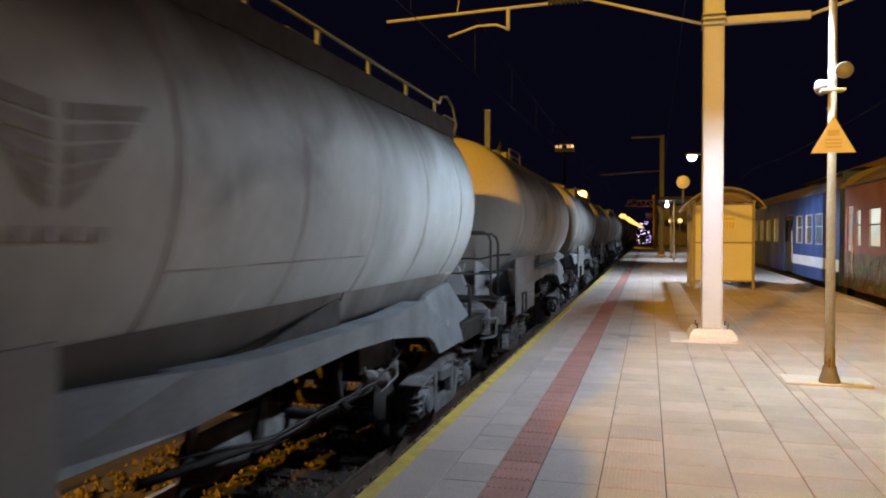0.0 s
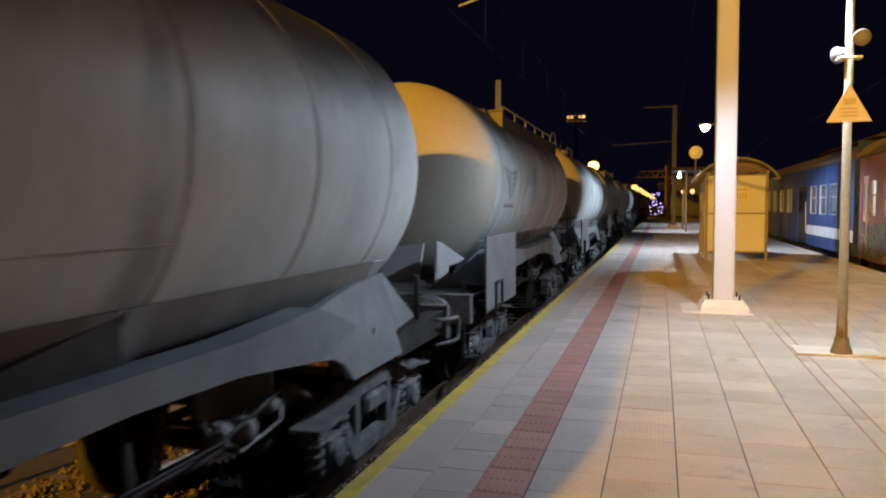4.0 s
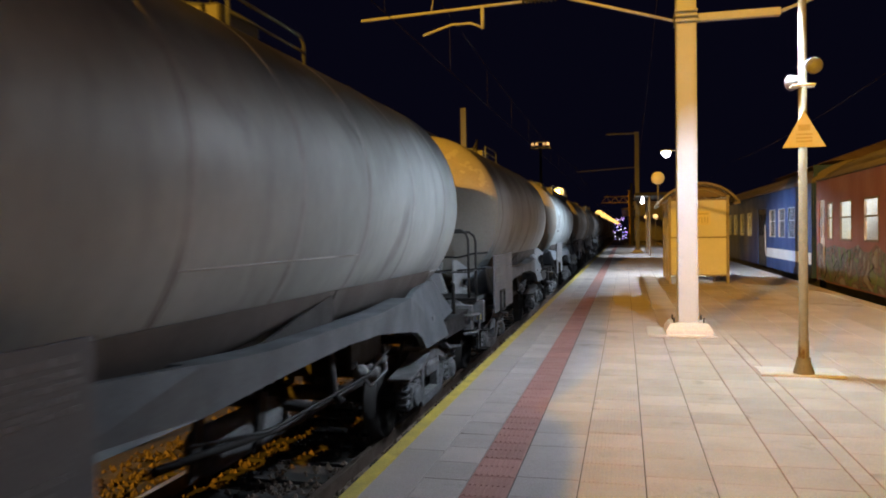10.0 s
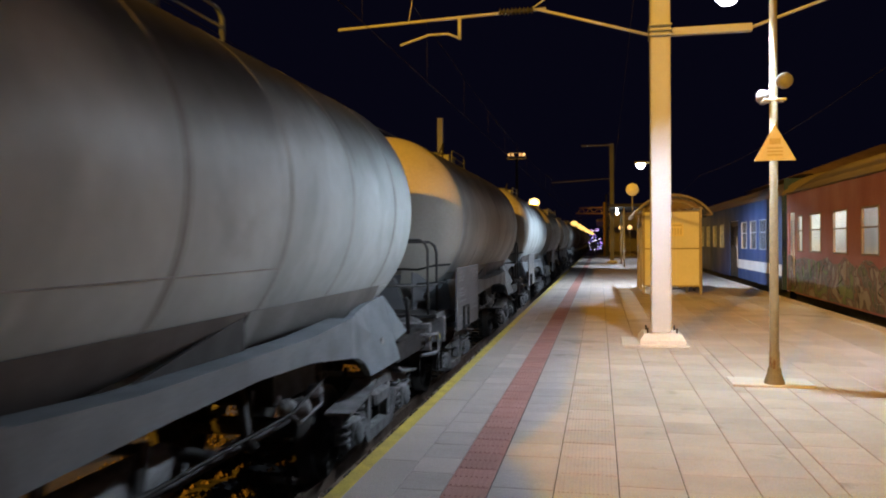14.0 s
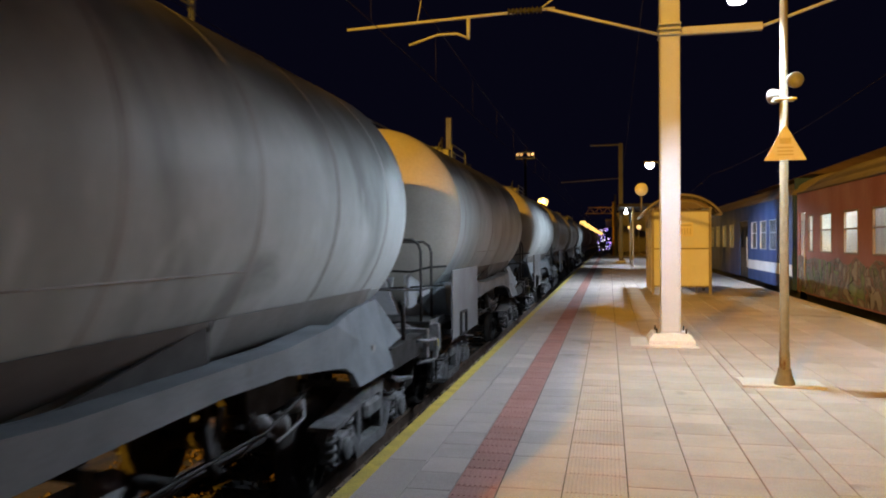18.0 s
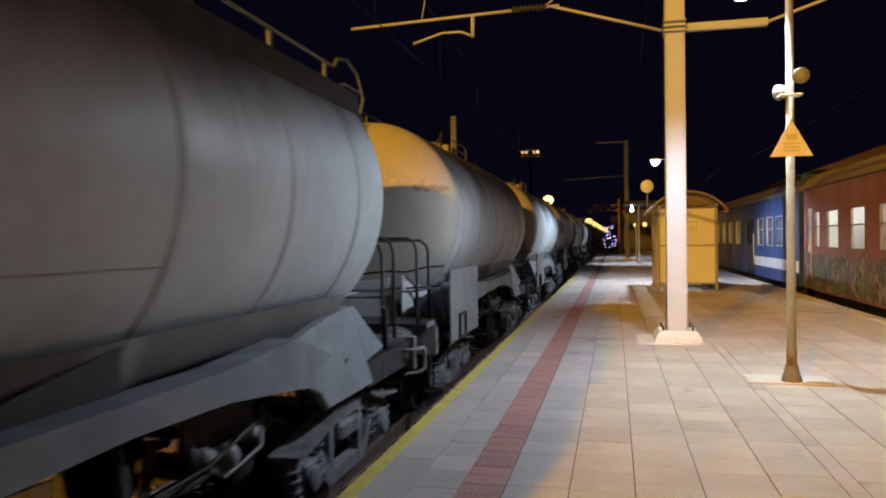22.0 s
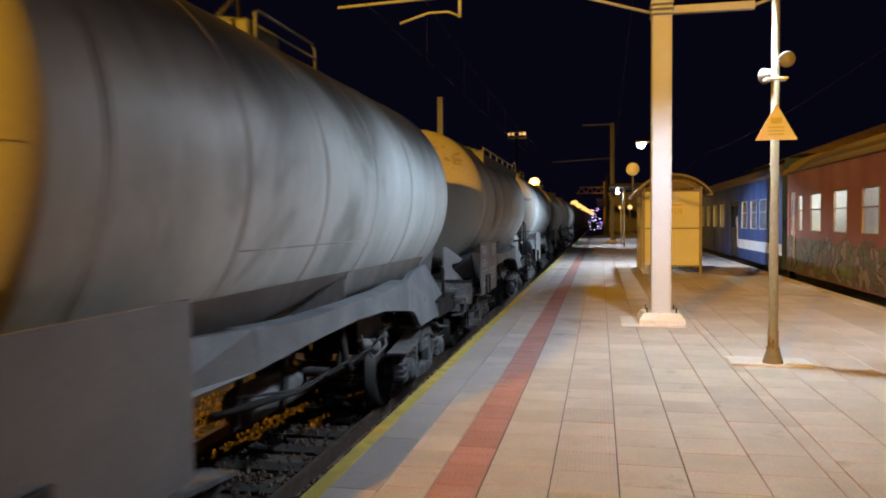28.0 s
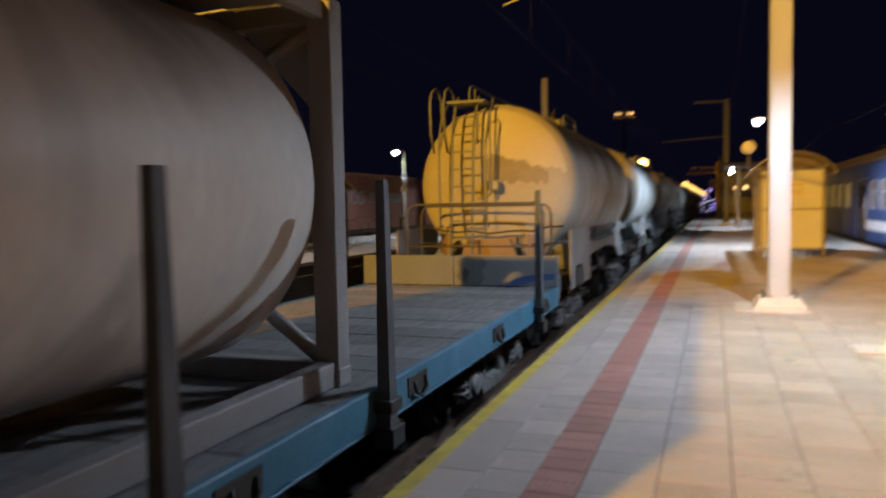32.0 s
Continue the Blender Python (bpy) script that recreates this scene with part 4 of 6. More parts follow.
def tank_wagon(kind, label):
    """kind 'ladder': brake platform, ladder and small dome box; kind 'walkway': long railed walkway on top, bare end."""
    w = thing("tank_wagon", label, "tank wagon", group="tank wagons of the passing train")
    R, zc = 1.35, 2.65
    prof = [(dish(R * q), R * q) for q in (0.0007, 0.15, 0.3, 0.45, 0.6, 0.72, 0.82, 0.89, 0.94, 0.97, 0.985, 0.995, 1.0)]      # dished ends
    for y in (0.6, 1.95, 3.3, 4.65, 6.0, 7.35):          # weld beads between the shell rings
        prof += [(y - 0.06, R), (y - 0.012, R), (y - 0.006, R + 0.003), (y + 0.006, R + 0.003), (y + 0.012, R), (y + 0.06, R)]
    for i in range(9):
        a = radians(90 - 90 * i / 8)
        prof.append((8.02 + 0.40 * math.cos(a), max(R * math.sin(a), 0.001)))
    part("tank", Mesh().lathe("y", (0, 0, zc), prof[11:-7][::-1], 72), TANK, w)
    # unseen leading end, coloured dark to deepen the shade between wagons
    part("tank_end", Mesh().lathe("y", (0, 0, zc), prof[-8:][::-1], 72), LOWBOUNCE, w, "leading tank end darkened to cut bounced light")
    part("tank_end", Mesh().lathe("y", (0, 0, zc), prof[:12][::-1], 72), TANKEND, w, "pale dished tank end")
    seam = [(R * 0.97 * math.cos(radians(180 * i / 24)), 0) for i in range(25)]
    part("end_seam", Mesh().tube([(x, dish(abs(x)) - 0.008, zc - 0.03) for x, _ in seam], 0.0022, 5), TANKEND, w)
    for y in (0.6, 1.95, 3.3, 4.65, 6.0, 7.35):
        part("weld_seam", Mesh().lathe("y", (0, y, zc), [(-0.035, R + 0.0005), (-0.03, R + 0.002), (0.03, R + 0.002), (0.035, R + 0.0005)][::-1], 72), SEAM, w)
    for s in (-1, 1):
        a = radians(-38)
        x, z = s * (R * math.cos(a) + 0.008), zc + R * math.sin(a)
        belt = Mesh().box(x - 0.014, x + 0.003, 0.32, 7.95, z - 0.006, z + 0.006, 0.002)
        part("belt_strip", belt, TANK, w)
        # side sill: shallow between the bogies
        out = [(2.17, 1.335), (2.17, 1.61), (3.0, 1.565), (5.2, 1.565), (6.15, 1.62), (6.15, 1.26), (5.2, 1.37), (4.3, 1.40), (3.2, 1.375)]
        x0, x1 = sorted((s * 1.03, s * 1.26))
        part("side_sill", Mesh().prism("x", out, x0, x1), FRAME, w)
        # saddle plates over the bogies, leaning in to the tank's belly
        for d in (-1, 1):
            q = lambda y: y if d > 0 else 8.32 - y
            rim = [(6.152, 1.26 if d > 0 else 1.335), (6.152, 1.62), (6.7, 1.635), (7.3, 1.665), (7.89, 1.70), (7.87, 1.45), (7.84, 1.20), (7.82, 1.0)]
            rim += [(6.74, 1.0), (6.62, 1.14), (6.42, 1.22)] if d > 0 else [(7.62, 1.0), (7.48, 1.18), (7.2, 1.31)]
            lean = lambda y, z: 1.26 - 0.31 * (z - 1.0) * min(1.0, (y - 6.15) / 0.9)
            vs = [(s * lean(y, z), q(y), z) for y, z in rim] + [(s * lean(7.1, 1.36), q(7.1), 1.36)]
            n = len(rim)
            vs += [(x - s * 0.07, y, z) for x, y, z in vs]
            fs = [(i, (i + 1) % n, n) for i in range(n)] + [(2 * n + 1, n + 1 + (i + 1) % n, n + 1 + i) for i in range(n)]
            fs += [(i, n + 1 + i, n + 1 + (i + 1) % n, (i + 1) % n) for i in range(n)]
            if s * d > 0:
                fs = [f[::-1] for f in fs]
            part("saddle", Mesh().add(vs, fs), FRAME, w)
            face = [(1.045, 7.892, 1.70), (1.20, 7.845, 1.20), (1.19, 8.38, 1.25), (0.72, 8.42, 1.27), (0.75, 7.6, 1.62)]
            fs = [(0, 1, 2), (0, 2, 3), (0, 3, 4), (1, 4, 3, 2), (0, 4, 1)]
            part("saddle_gusset", Mesh().add([(s * x, q(y), z) for x, y, z in face], [f[::-1] for f in fs] if s * d < 0 else fs), FRAME, w)
        # notched plate set aslant under the rear of the tank
        g = [(0.0, 1.0), (0.0, 1.84), (0.12, 1.83), (0.70, 1.60), (0.55, 1.54), (0.30, 1.52), (0.30, 1.44), (0.92, 1.12), (0.8, 1.0)]
        vs = [(s * (0.68 + 0.4 * u + o), -0.40 + 0.5 * u, z) for o in (0.0, -0.03) for u, z in g]
        n = len(g)
        fs = [tuple(range(n)), tuple(range(2 * n - 1, n - 1, -1))] + [(i, n + i, n + (i + 1) % n, (i + 1) % n) for i in range(n)]
        part("end_gusset", Mesh().add(vs, fs if s < 0 else [f[::-1] for f in fs]), PLATE, w, "notched end gusset")
        # end beam beyond the ears
        for y0, y1 in ((LO, 0.5), (7.82, HI)):
            eb = part("end_beam", Mesh().box(min(s * 1.08, s * 1.22), max(s * 1.08, s * 1.22), y0, y1, 0.94, 1.17, 0.01), GRIME, w)
            part("beam_flange", Mesh().box(min(s * 1.06, s * 1.24), max(s * 1.06, s * 1.24), y0, y1, 1.175, 1.19, 0.004), LIGHTGRIME if y0 < 1 else GRIME, eb)
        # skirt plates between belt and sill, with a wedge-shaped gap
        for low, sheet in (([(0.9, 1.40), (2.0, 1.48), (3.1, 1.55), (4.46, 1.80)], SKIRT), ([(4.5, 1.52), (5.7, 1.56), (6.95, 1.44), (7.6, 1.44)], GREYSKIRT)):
            ys = [low[0][0] + (low[-1][0] - low[0][0]) * i / 12 for i in range(13)]
            vs, fs, m = [], [], 6
            for back in (0.0, 0.012):
                for y in ys:
                    z0 = float(np.interp(y, [p for p, _ in low], [q for _, q in low]))
                    for j in range(m):
                        z = 1.83 + (z0 - 1.83) * j / (m - 1)
                        vs.append((s * (1.088 - back - 0.42 * (1.83 - z) - 0.35 * (1.83 - z) ** 2), y, z))
            n = 13 * m
            for i in range(12):
                for j in range(m - 1):
                    q = (i * m + j, i * m + j + 1, i * m + m + j + 1, i * m + m + j)
                    fs += [q, tuple(n + v for v in q[::-1])]
                fs.append((i * m + m - 1, n + i * m + m - 1, n + i * m + 2 * m - 1, i * m + 2 * m - 1))
            for i in (0, 12):
                fs += [(i * m + j, i * m + j + 1, n + i * m + j + 1, n + i * m + j) for j in range(m - 1)]
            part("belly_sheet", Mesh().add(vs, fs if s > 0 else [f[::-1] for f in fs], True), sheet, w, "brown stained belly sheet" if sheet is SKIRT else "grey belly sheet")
        # added black backing that gives the wedge gap its deep shade
        part("inner_web", Mesh().prism("x", [(3.12, 1.545), (4.49, 1.80), (4.49, 1.545)], min(s * 1.03, s * 1.055), max(s * 1.03, s * 1.055)), BEDGRIME, w, "black sheet for the shade in the wedge gap")
        a = radians(-23)
        x, z = s * R * math.cos(a), zc + R * math.sin(a)
        part("lap_seam", Mesh().box(x - 0.004, x + 0.004, 1.97, 4.62, z - 0.005, z + 0.005, 0.001), SEAM, w, "stained lengthwise weld seam")
        part("tally_plate", Mesh().box(min(s * 1.17, s * 1.19), max(s * 1.17, s * 1.19), 7.33, 7.41, 1.20, 1.29, 0.002), LETTER, w, "small white tally plate")
        # lettered panel on the side, over the rear bogie
        x0, x1 = sorted((s * 1.405, s * 1.43))
        if s > 0 or kind == "ladder":
            pn = part("sign_panel", Mesh().box(x0, x1, -0.80, 1.10, 1.00, 1.92, 0.004), PANEL, w, "grey lettered sign panel")
            let = Mesh()
            xo = (s * 1.431, s * 1.435)
            rl = random.Random(11)
            for a0, b0, z, h in ((-0.66, -0.42, 1.84, 0.02), (-0.66, -0.25, 1.775, 0.016), (-0.66, -0.3, 1.73, 0.012), (-0.64, -0.30, 1.60, 0.018), (-0.66, -0.1, 1.545, 0.014), (-0.66, -0.18, 1.50, 0.012),
                                 (-0.66, -0.12, 1.42, 0.012), (-0.66, -0.22, 1.20, 0.016), (-0.66, -0.30, 1.15, 0.012), (0.42, 1.0, 1.85, 0.016), (0.48, 1.0, 1.80, 0.012), (0.48, 1.02, 1.76, 0.012),
                                 (0.42, 0.98, 1.71, 0.012), (0.45, 1.0, 1.66, 0.012), (0.2, 0.95, 1.42, 0.014), (0.25, 0.85, 1.37, 0.012), (0.25, 0.95, 1.32, 0.012), (0.3, 0.9, 1.24, 0.012)):
                y = a0
                while y < b0:
                    ln = rl.uniform(0.03, 0.10)
                    let.box(min(xo), max(xo), y, min(y + ln, b0 + 0.01), z - h, z + h, 0.001)
                    y += ln + 0.018
            tagged(part("stencil_lettering", let, LETTER, pn, "worn white stencilled lettering"), kind="stuff")
            fr = Mesh()
            for a, b, z0, z1 in ((-0.36, 0.06, 1.30, 1.335), (-0.36, 0.06, 1.00, 1.03), (-0.36, -0.32, 1.03, 1.30), (0.02, 0.06, 1.03, 1.30)):
                fr.box(min(s * 1.431, s * 1.465), max(s * 1.431, s * 1.465), a, b, z0, z1, 0.004)
            part("label_holder", fr, BLACK, pn, "black label holder frame")
            for y in (-0.6, 0.2, 0.9):
                part("panel_bracket", Mesh().box(min(s * 1.25, s * 1.41), max(s * 1.25, s * 1.41), y - 0.02, y + 0.02, 1.05, 1.12, 0.003), FRAME, w)
    # frame crosswise and below
    part("centre_sill", Mesh().box(-0.3, 0.3, LO, HI, 1.0, 1.28), GRIME, w)
    for y in (LO, HI):
        part("headstock", Mesh().box(-1.28, 1.28, y - 0.06, y + 0.06, 0.88, 1.24, 0.01), LIGHTGRIME, w)
    buffers(w)
    for y in (0.75, 7.57):
        bogie(w, y)
    for y in AXLES:
        part("wheelset", WHEELSET, WHEEL, w, at=(0, y, 0.46))
    part("air_tank", Mesh().lathe("y", (0.62, 3.1, 0.82), [(0, 0.001), (0.03, 0.13), (0.08, 0.17), (1.1, 0.17), (1.15, 0.13), (1.18, 0.001)][::-1], 18), LIGHTGRIME, w, "grimy brake air reservoir")
    part("brake_cylinder", Mesh().lathe("y", (-0.4, 4.6, 0.85), [(0, 0.001), (0, 0.19), (0.5, 0.19), (0.55, 0.08), (0.8, 0.06), (0.8, 0.001)][::-1], 18), GRIME, w)
    pipe = Mesh().tube([(0.9, 2.2, 1.0), (0.95, 3.8, 0.86), (0.95, 5.4, 0.86), (0.9, 6.0, 1.0)], 0.03)
    pipe.tube([(1.0, 4.5, 1.36), (1.05, 4.5, 0.95), (1.12, 4.5, 0.88)], 0.04)
    pipe.tube([(0.0, 4.16, 1.3), (0.0, 4.16, 0.95), (1.0, 4.16, 0.92)], 0.05)
    part("discharge_pipe", pipe, GRIME, w, "grimy discharge pipe")
    part("control_rod", Mesh().tube([(1.05, 2.3, 1.12), (1.1, 3.2, 0.98), (1.1, 5.2, 0.98), (1.05, 6.1, 1.12)], 0.012, 6), GRIME, w)
    for y, z in ((2.75, 0.98), (3.6, 0.92), (5.0, 0.95), (5.7, 1.0)):
        part("brake_lever", Mesh().prism("x", [(y - 0.05, z - 0.22), (y + 0.05, z - 0.2), (y + 0.16, z + 0.2), (y + 0.06, z + 0.22)], 0.78, 0.81), GRIME, w)
    # brake valve group between the bogies, on both sides
    for s in (-1, 1):
        for y, z, r in ((5.35, 0.98, 0.07), (5.62, 0.92, 0.09), (5.95, 1.0, 0.06)):
            v = Mesh().lathe("y", (s * 0.98, y, z), [(-0.10, 0.001), (-0.10, r * 0.6), (-0.05, r * 0.65), (-0.045, r), (0.04, r), (0.05, r * 0.7), (0.11, r * 0.55), (0.11, 0.001)][::-1], 12)
            part("brake_valve", v, VALVE, w, "pale dusty brake valve")
        part("valve_pipe", Mesh().tube([(s * 0.98, 5.2, 1.1), (s * 0.98, 5.3, 0.98), (s * 0.99, 5.6, 0.80), (s * 0.99, 6.1, 0.86), (s * 0.9, 6.3, 1.1)], 0.016, 6), VALVE, w)
        part("bracket", Mesh().box(min(s * 0.9, s * 0.94), max(s * 0.9, s * 0.94), 5.2, 6.1, 1.02, 1.30, 0.006), GRIME, w)
    # steps at the rear corner
    for s in (-1, 1):
        for y in (-0.7,):
            step = Mesh()
            for z in (0.42, 0.72):
                step.box(s * 1.22 - 0.08, s * 1.22 + 0.08, y - 0.13, y + 0.13, z, z + 0.02)
            for k in (-0.12, 0.12):
                step.box(s * 1.14 - 0.012, s * 1.14 + 0.012, y + k - 0.012, y + k + 0.012, 0.42, 1.1, 0.002)
            part("foot_step", step, BEDGRIME, w)
        for y in (HI - 0.25,):
            rail_hoop(w, [(s * 1.20, y - 0.10, 1.13), (s * 1.33, y - 0.06, 1.13), (s * 1.36, y + 0.30, 1.11), (s * 1.36, y + 0.34, 1.04), (s * 1.36, y + 0.34, 0.88), (s * 1.33, y + 0.28, 0.85), (s * 1.22, y - 0.05, 0.86)], "shunter_handle", 0.022, LIGHTGRIME)
            part("end_marker", Mesh().box(s * 1.36 - 0.03, s * 1.36 + 0.03, y + 0.335, y + 0.345, 1.02, 1.10, 0.002), YELLOW, w, "small yellow marker plate")
            rail_hoop(w, [(s * 1.18, y - 0.54, 1.2), (s * 1.18, y - 0.54, 1.60), (s * 1.14, y - 0.54, 1.63)], "corner_post", 0.026, GRIME)
    # top fittings
    y = 3.9 if kind == "ladder" else 4.9
    part("dome_box", Mesh().box(-0.40, 0.40, y, y + 0.65, 3.9, 4.12, 0.02), TANK, w)
    part("manhole_lid", Mesh().lathe("z", (0, y + 0.35, 4.12), [(0, 0.26), (0.04, 0.26), (0.07, 0.2), (0.07, 0.001)], 20), FRAME, w)
    part("support_plate", Mesh().prism("y", [(1.14, -0.28), (1.13, 0.34), (1.80, 0.44), (1.745, -0.03)], -0.22, -0.16), PLATE, w)
    if kind == "ladder":
        for s in (1,):
            rail_hoop(w, [(s * 0.44, 3.95, 3.9), (s * 0.44, 3.95, 4.17), (s * 0.44, 4.03, 4.20), (s * 0.44, 5.30, 4.20), (s * 0.44, 5.38, 4.14), (s * 0.44, 5.38, 3.9)], r=0.016, mat=FRAME)
            rail_hoop(w, [(s * 0.44, 3.95, 4.06), (s * 0.44, 5.38, 4.06)], r=0.013, mat=FRAME)
        for y in (0.4, 1.5, 2.6, 3.7):
            part("post", Mesh().tube([(-0.42, y, 3.92), (-0.42, y, 4.32)], 0.014, 6), FRAME, w)
        rail_hoop(w, [(-0.42, 0.05, 4.05), (-0.42, 0.12, 4.30), (-0.42, 0.25, 4.33), (-0.42, 3.75, 4.33), (-0.42, 3.85, 4.28), (-0.42, 3.9, 4.0)], r=0.015, mat=FRAME)
        rail_hoop(w, [(0.2, 3.6, 4.0), (0.25, 4.0, 4.35), (0.2, 4.15, 4.02)], "valve_lever")
        # brake platform and railing over the rear headstock
        part("platform_deck", Mesh().box(-1.2, 1.2, -1.18, -0.32, 1.24, 1.28), GRIME, w, "grimy walkway grating")
        for x in (-1.21, 1.19):
            part("deck_edge", Mesh().box(x, x + 0.02, -1.18, -0.32, 1.23, 1.295, 0.003), LIGHTGRIME, w)
        for y, z in ((-1.14, 2.33), (-0.55, 2.30)):
            hoop = [(1.08, 1.25), (1.08, z - 0.15), (1.05, z - 0.06), (0.97, z), (-0.97, z), (-1.05, z - 0.06), (-1.08, z - 0.15), (-1.08, 1.25)]
            rail_hoop(w, [(x, y, q) for x, q in hoop])
        rail_hoop(w, [(-1.08, -1.14, 1.68), (1.08, -1.14, 1.68)], r=0.017)
        for x in (-1.08, 1.08):
            rail_hoop(w, [(x, -1.14, 1.68), (x, -0.55, 1.68)], r=0.017)
        # end ladder with side hoops, over the tank's rear
        lad = part("ladder", Mesh().tube([(-0.56, -0.62, 1.28), (-0.56, -0.42, 3.6), (-0.56, -0.1, 4.1)], 0.022).tube([(-0.2, -0.62, 1.28), (-0.2, -0.42, 3.6), (-0.2, -0.1, 4.1)], 0.022), FRAME, w, "steel end ladder")
        for i in range(9):
            z = 1.5 + i * 0.28
            y = -0.62 + (z - 1.28) * 0.086
            part("rung", Mesh().tube([(-0.56, y, z), (-0.2, y, z)], 0.014, 6), FRAME, lad)
        for x in (-0.78, 0.02):
            rail_hoop(w, [(x, -0.36, 1.95), (x, -0.46, 2.0), (x, -0.50, 3.3), (x, -0.30, 3.75), (x, 0.02, 4.02)], "ladder_handrail", 0.017, FRAME)
        for x in (-0.98, -0.74):
            rail_hoop(w, [(x, -0.16, 3.2), (x, -0.30, 3.5), (x, -0.32, 4.0), (x, -0.24, 4.2), (x, -0.05, 4.28), (x, 0.15, 4.22), (x, 0.25, 4.05), (x, 0.26, 3.7)], "safety_hoop", 0.02, FRAME)
        rail_hoop(w, [(-0.14, -0.42, 3.3), (-0.12, -0.46, 3.75), (0.0, -0.46, 3.85), (0.08, -0.44, 3.75), (0.08, -0.44, 2.5), (0.0, -0.42, 2.42), (-0.14, -0.46, 2.42)], "side_rail", 0.018, FRAME)
        part("top_step", Mesh().box(-0.7, -0.05, -0.3, 0.35, 3.98, 4.03), FRAME, w)
        # cable sagging across the end
        pts = [(1.25 - i * 0.25, -0.36 - 0.04 * math.sin(i * 1.1), 1.96 - 0.10 * math.sin(math.pi * i / 10) + 0.02 * math.sin(i * 2.3)) for i in range(11)]
        part("end_cable", Mesh().tube(pts, 0.017, 6), BLACK, w, "black cable slung across the tank end")
        pts = [(1.2 - i * 0.24, -0.34, 1.70 - 0.06 * math.sin(math.pi * i / 10)) for i in range(11)]
        part("end_cable", Mesh().tube(pts, 0.015, 6), BLACK, w)
        part("lamp_bracket", Mesh().box(0.02, 0.20, -0.42, -0.27, 2.55, 2.70, 0.01), LETTER, w, "small cream end box")
        part("support_plate", Mesh().prism("y", [(1.28, -0.55), (1.28, 0.55), (1.75, 0.35), (1.75, -0.35)], -0.35, -0.2), PLATE, w)
    else:
        # walkway along the shoulder with a toe board and a low rail
        part("walkway", Mesh().box(0.62, 1.05, 1.95, 8.1, 3.58, 3.61), GRIME, w, "narrow grated top walkway")
        part("toe_board", Mesh().box(1.05, 1.065, 1.95, 8.1, 3.50, 3.70, 0.003), BEDGRIME, w, "dark toe board")
        part("end_panel", Mesh().box(0.66, 1.06, 1.93, 1.95, 3.52, 3.76, 0.004).box(0.64, 1.08, 1.91, 1.95, 3.765, 3.79, 0.004), TANK, w, "grey end panel of the walkway")
        rail_hoop(w, [(0.80, 1.45, 3.60), (0.80, 1.48, 3.74), (0.80, 1.85, 3.80), (0.80, 1.88, 3.66)], "grab_rail", 0.016, FRAME)
        for i in range(6):
            y = 2.0 + i * 1.06
            part("post", Mesh().box(1.03, 1.05, y - 0.025, y + 0.025, 3.61, 3.84, 0.003), FRAME, w)
            part("walkway_bracket", Mesh().prism("y", [(3.44, 0.98), (3.58, 0.70), (3.58, 1.05)], y - 0.01, y + 0.01), GRIME, w)
        rail_hoop(w, [(1.04, 2.0, 3.84), (1.04, 7.5, 3.84), (1.04, 7.6, 3.93), (1.04, 7.85, 3.98), (1.04, 8.14, 3.90), (1.04, 8.30, 3.70), (1.0, 8.28, 3.5)], r=0.014, mat=FRAME)
        rail_hoop(w, [(1.04, 7.4, 3.61), (1.04, 7.75, 3.74), (1.04, 8.24, 3.74)], r=0.012, mat=FRAME)
        part("end_deck", Mesh().box(-1.2, 1.2, -1.0, -0.32, 1.2, 1.24), GRIME, w)
    return w


def stand(k):
    """Where wagon k stands along the track before the train rolls."""
    return REAR - PITCH * k + SLACK.get(k, 0.0)


def roll_at(t):
    """Metres that the train has rolled at t seconds."""
    i = min(int(t), 31)
    p = [ROLLED[max(0, min(32, j))] for j in (i - 1, i, i + 1, i + 2)]
    if i == 0:
        p[0] = 2 * p[1] - p[2]
    if i == 31:
        p[3] = 2 * p[2] - p[1]
    u = t - i
    return 0.5 * (2 * p[1] + (p[2] - p[0]) * u + (2 * p[0] - 5 * p[1] + 4 * p[2] - p[3]) * u * u + (3 * p[1] - p[0] - 3 * p[2] + p[3]) * u ** 3)


def end_patch(w, mat, top, bottom, x0, x1, seed, label):
    """A ragged patch of paint on a wagon's dished rear end, between two heights that vary across it."""
    rnd = random.Random(seed)
    zc, n = 2.65, 46
    m, vs, fs = Mesh(), [], []
    a = b = 0.0
    for i in range(n + 1):
        x = x0 + (x1 - x0) * i / n
        a, b = a * 0.6 + rnd.uniform(-0.05, 0.05), b * 0.6 + rnd.uniform(-0.03, 0.03)
        lim = math.sqrt(max(0.01, 1.24 ** 2 - x * x))
        z1, z0 = max(-lim, min(top(x) + a - zc, lim)), max(-lim, min(bottom(x) + b - zc, lim))
        for k in range(9):
            z = z0 + (max(z1, z0 + 0.004) - z0) * k / 8
            vs.append((x, dish(math.hypot(x, z)) - 0.004, zc + z))
    for i in range(n):
        for k in range(8):
            fs.append((i * 9 + k, i * 9 + 9 + k, i * 9 + 10 + k, i * 9 + k + 1))
    part("paint_patch", m.add(vs, fs, True), mat, w, label)


KINDS = {0: "walkway", 5: "walkway", -2: "walkway", -4: "walkway", -7: "walkway"}
train = {}
protos = {}
for k in range(6, -12, -1):
    kd = KINDS.get(k, "ladder")
    if kd not in protos:
        protos[kd] = tank_wagon(kd, "grimy grey bogie tank wagon with an end ladder and railed platform" if kd == "ladder" else "grimy grey bogie tank wagon with a railed top walkway")
        train[k] = protos[kd]
        protos[kd].matrix_basis = pose(TRACK_X, stand(k), RAIL_Z)
    else:
        train[k] = copy_thing(protos[kd], pose(TRACK_X, stand(k), RAIL_Z))


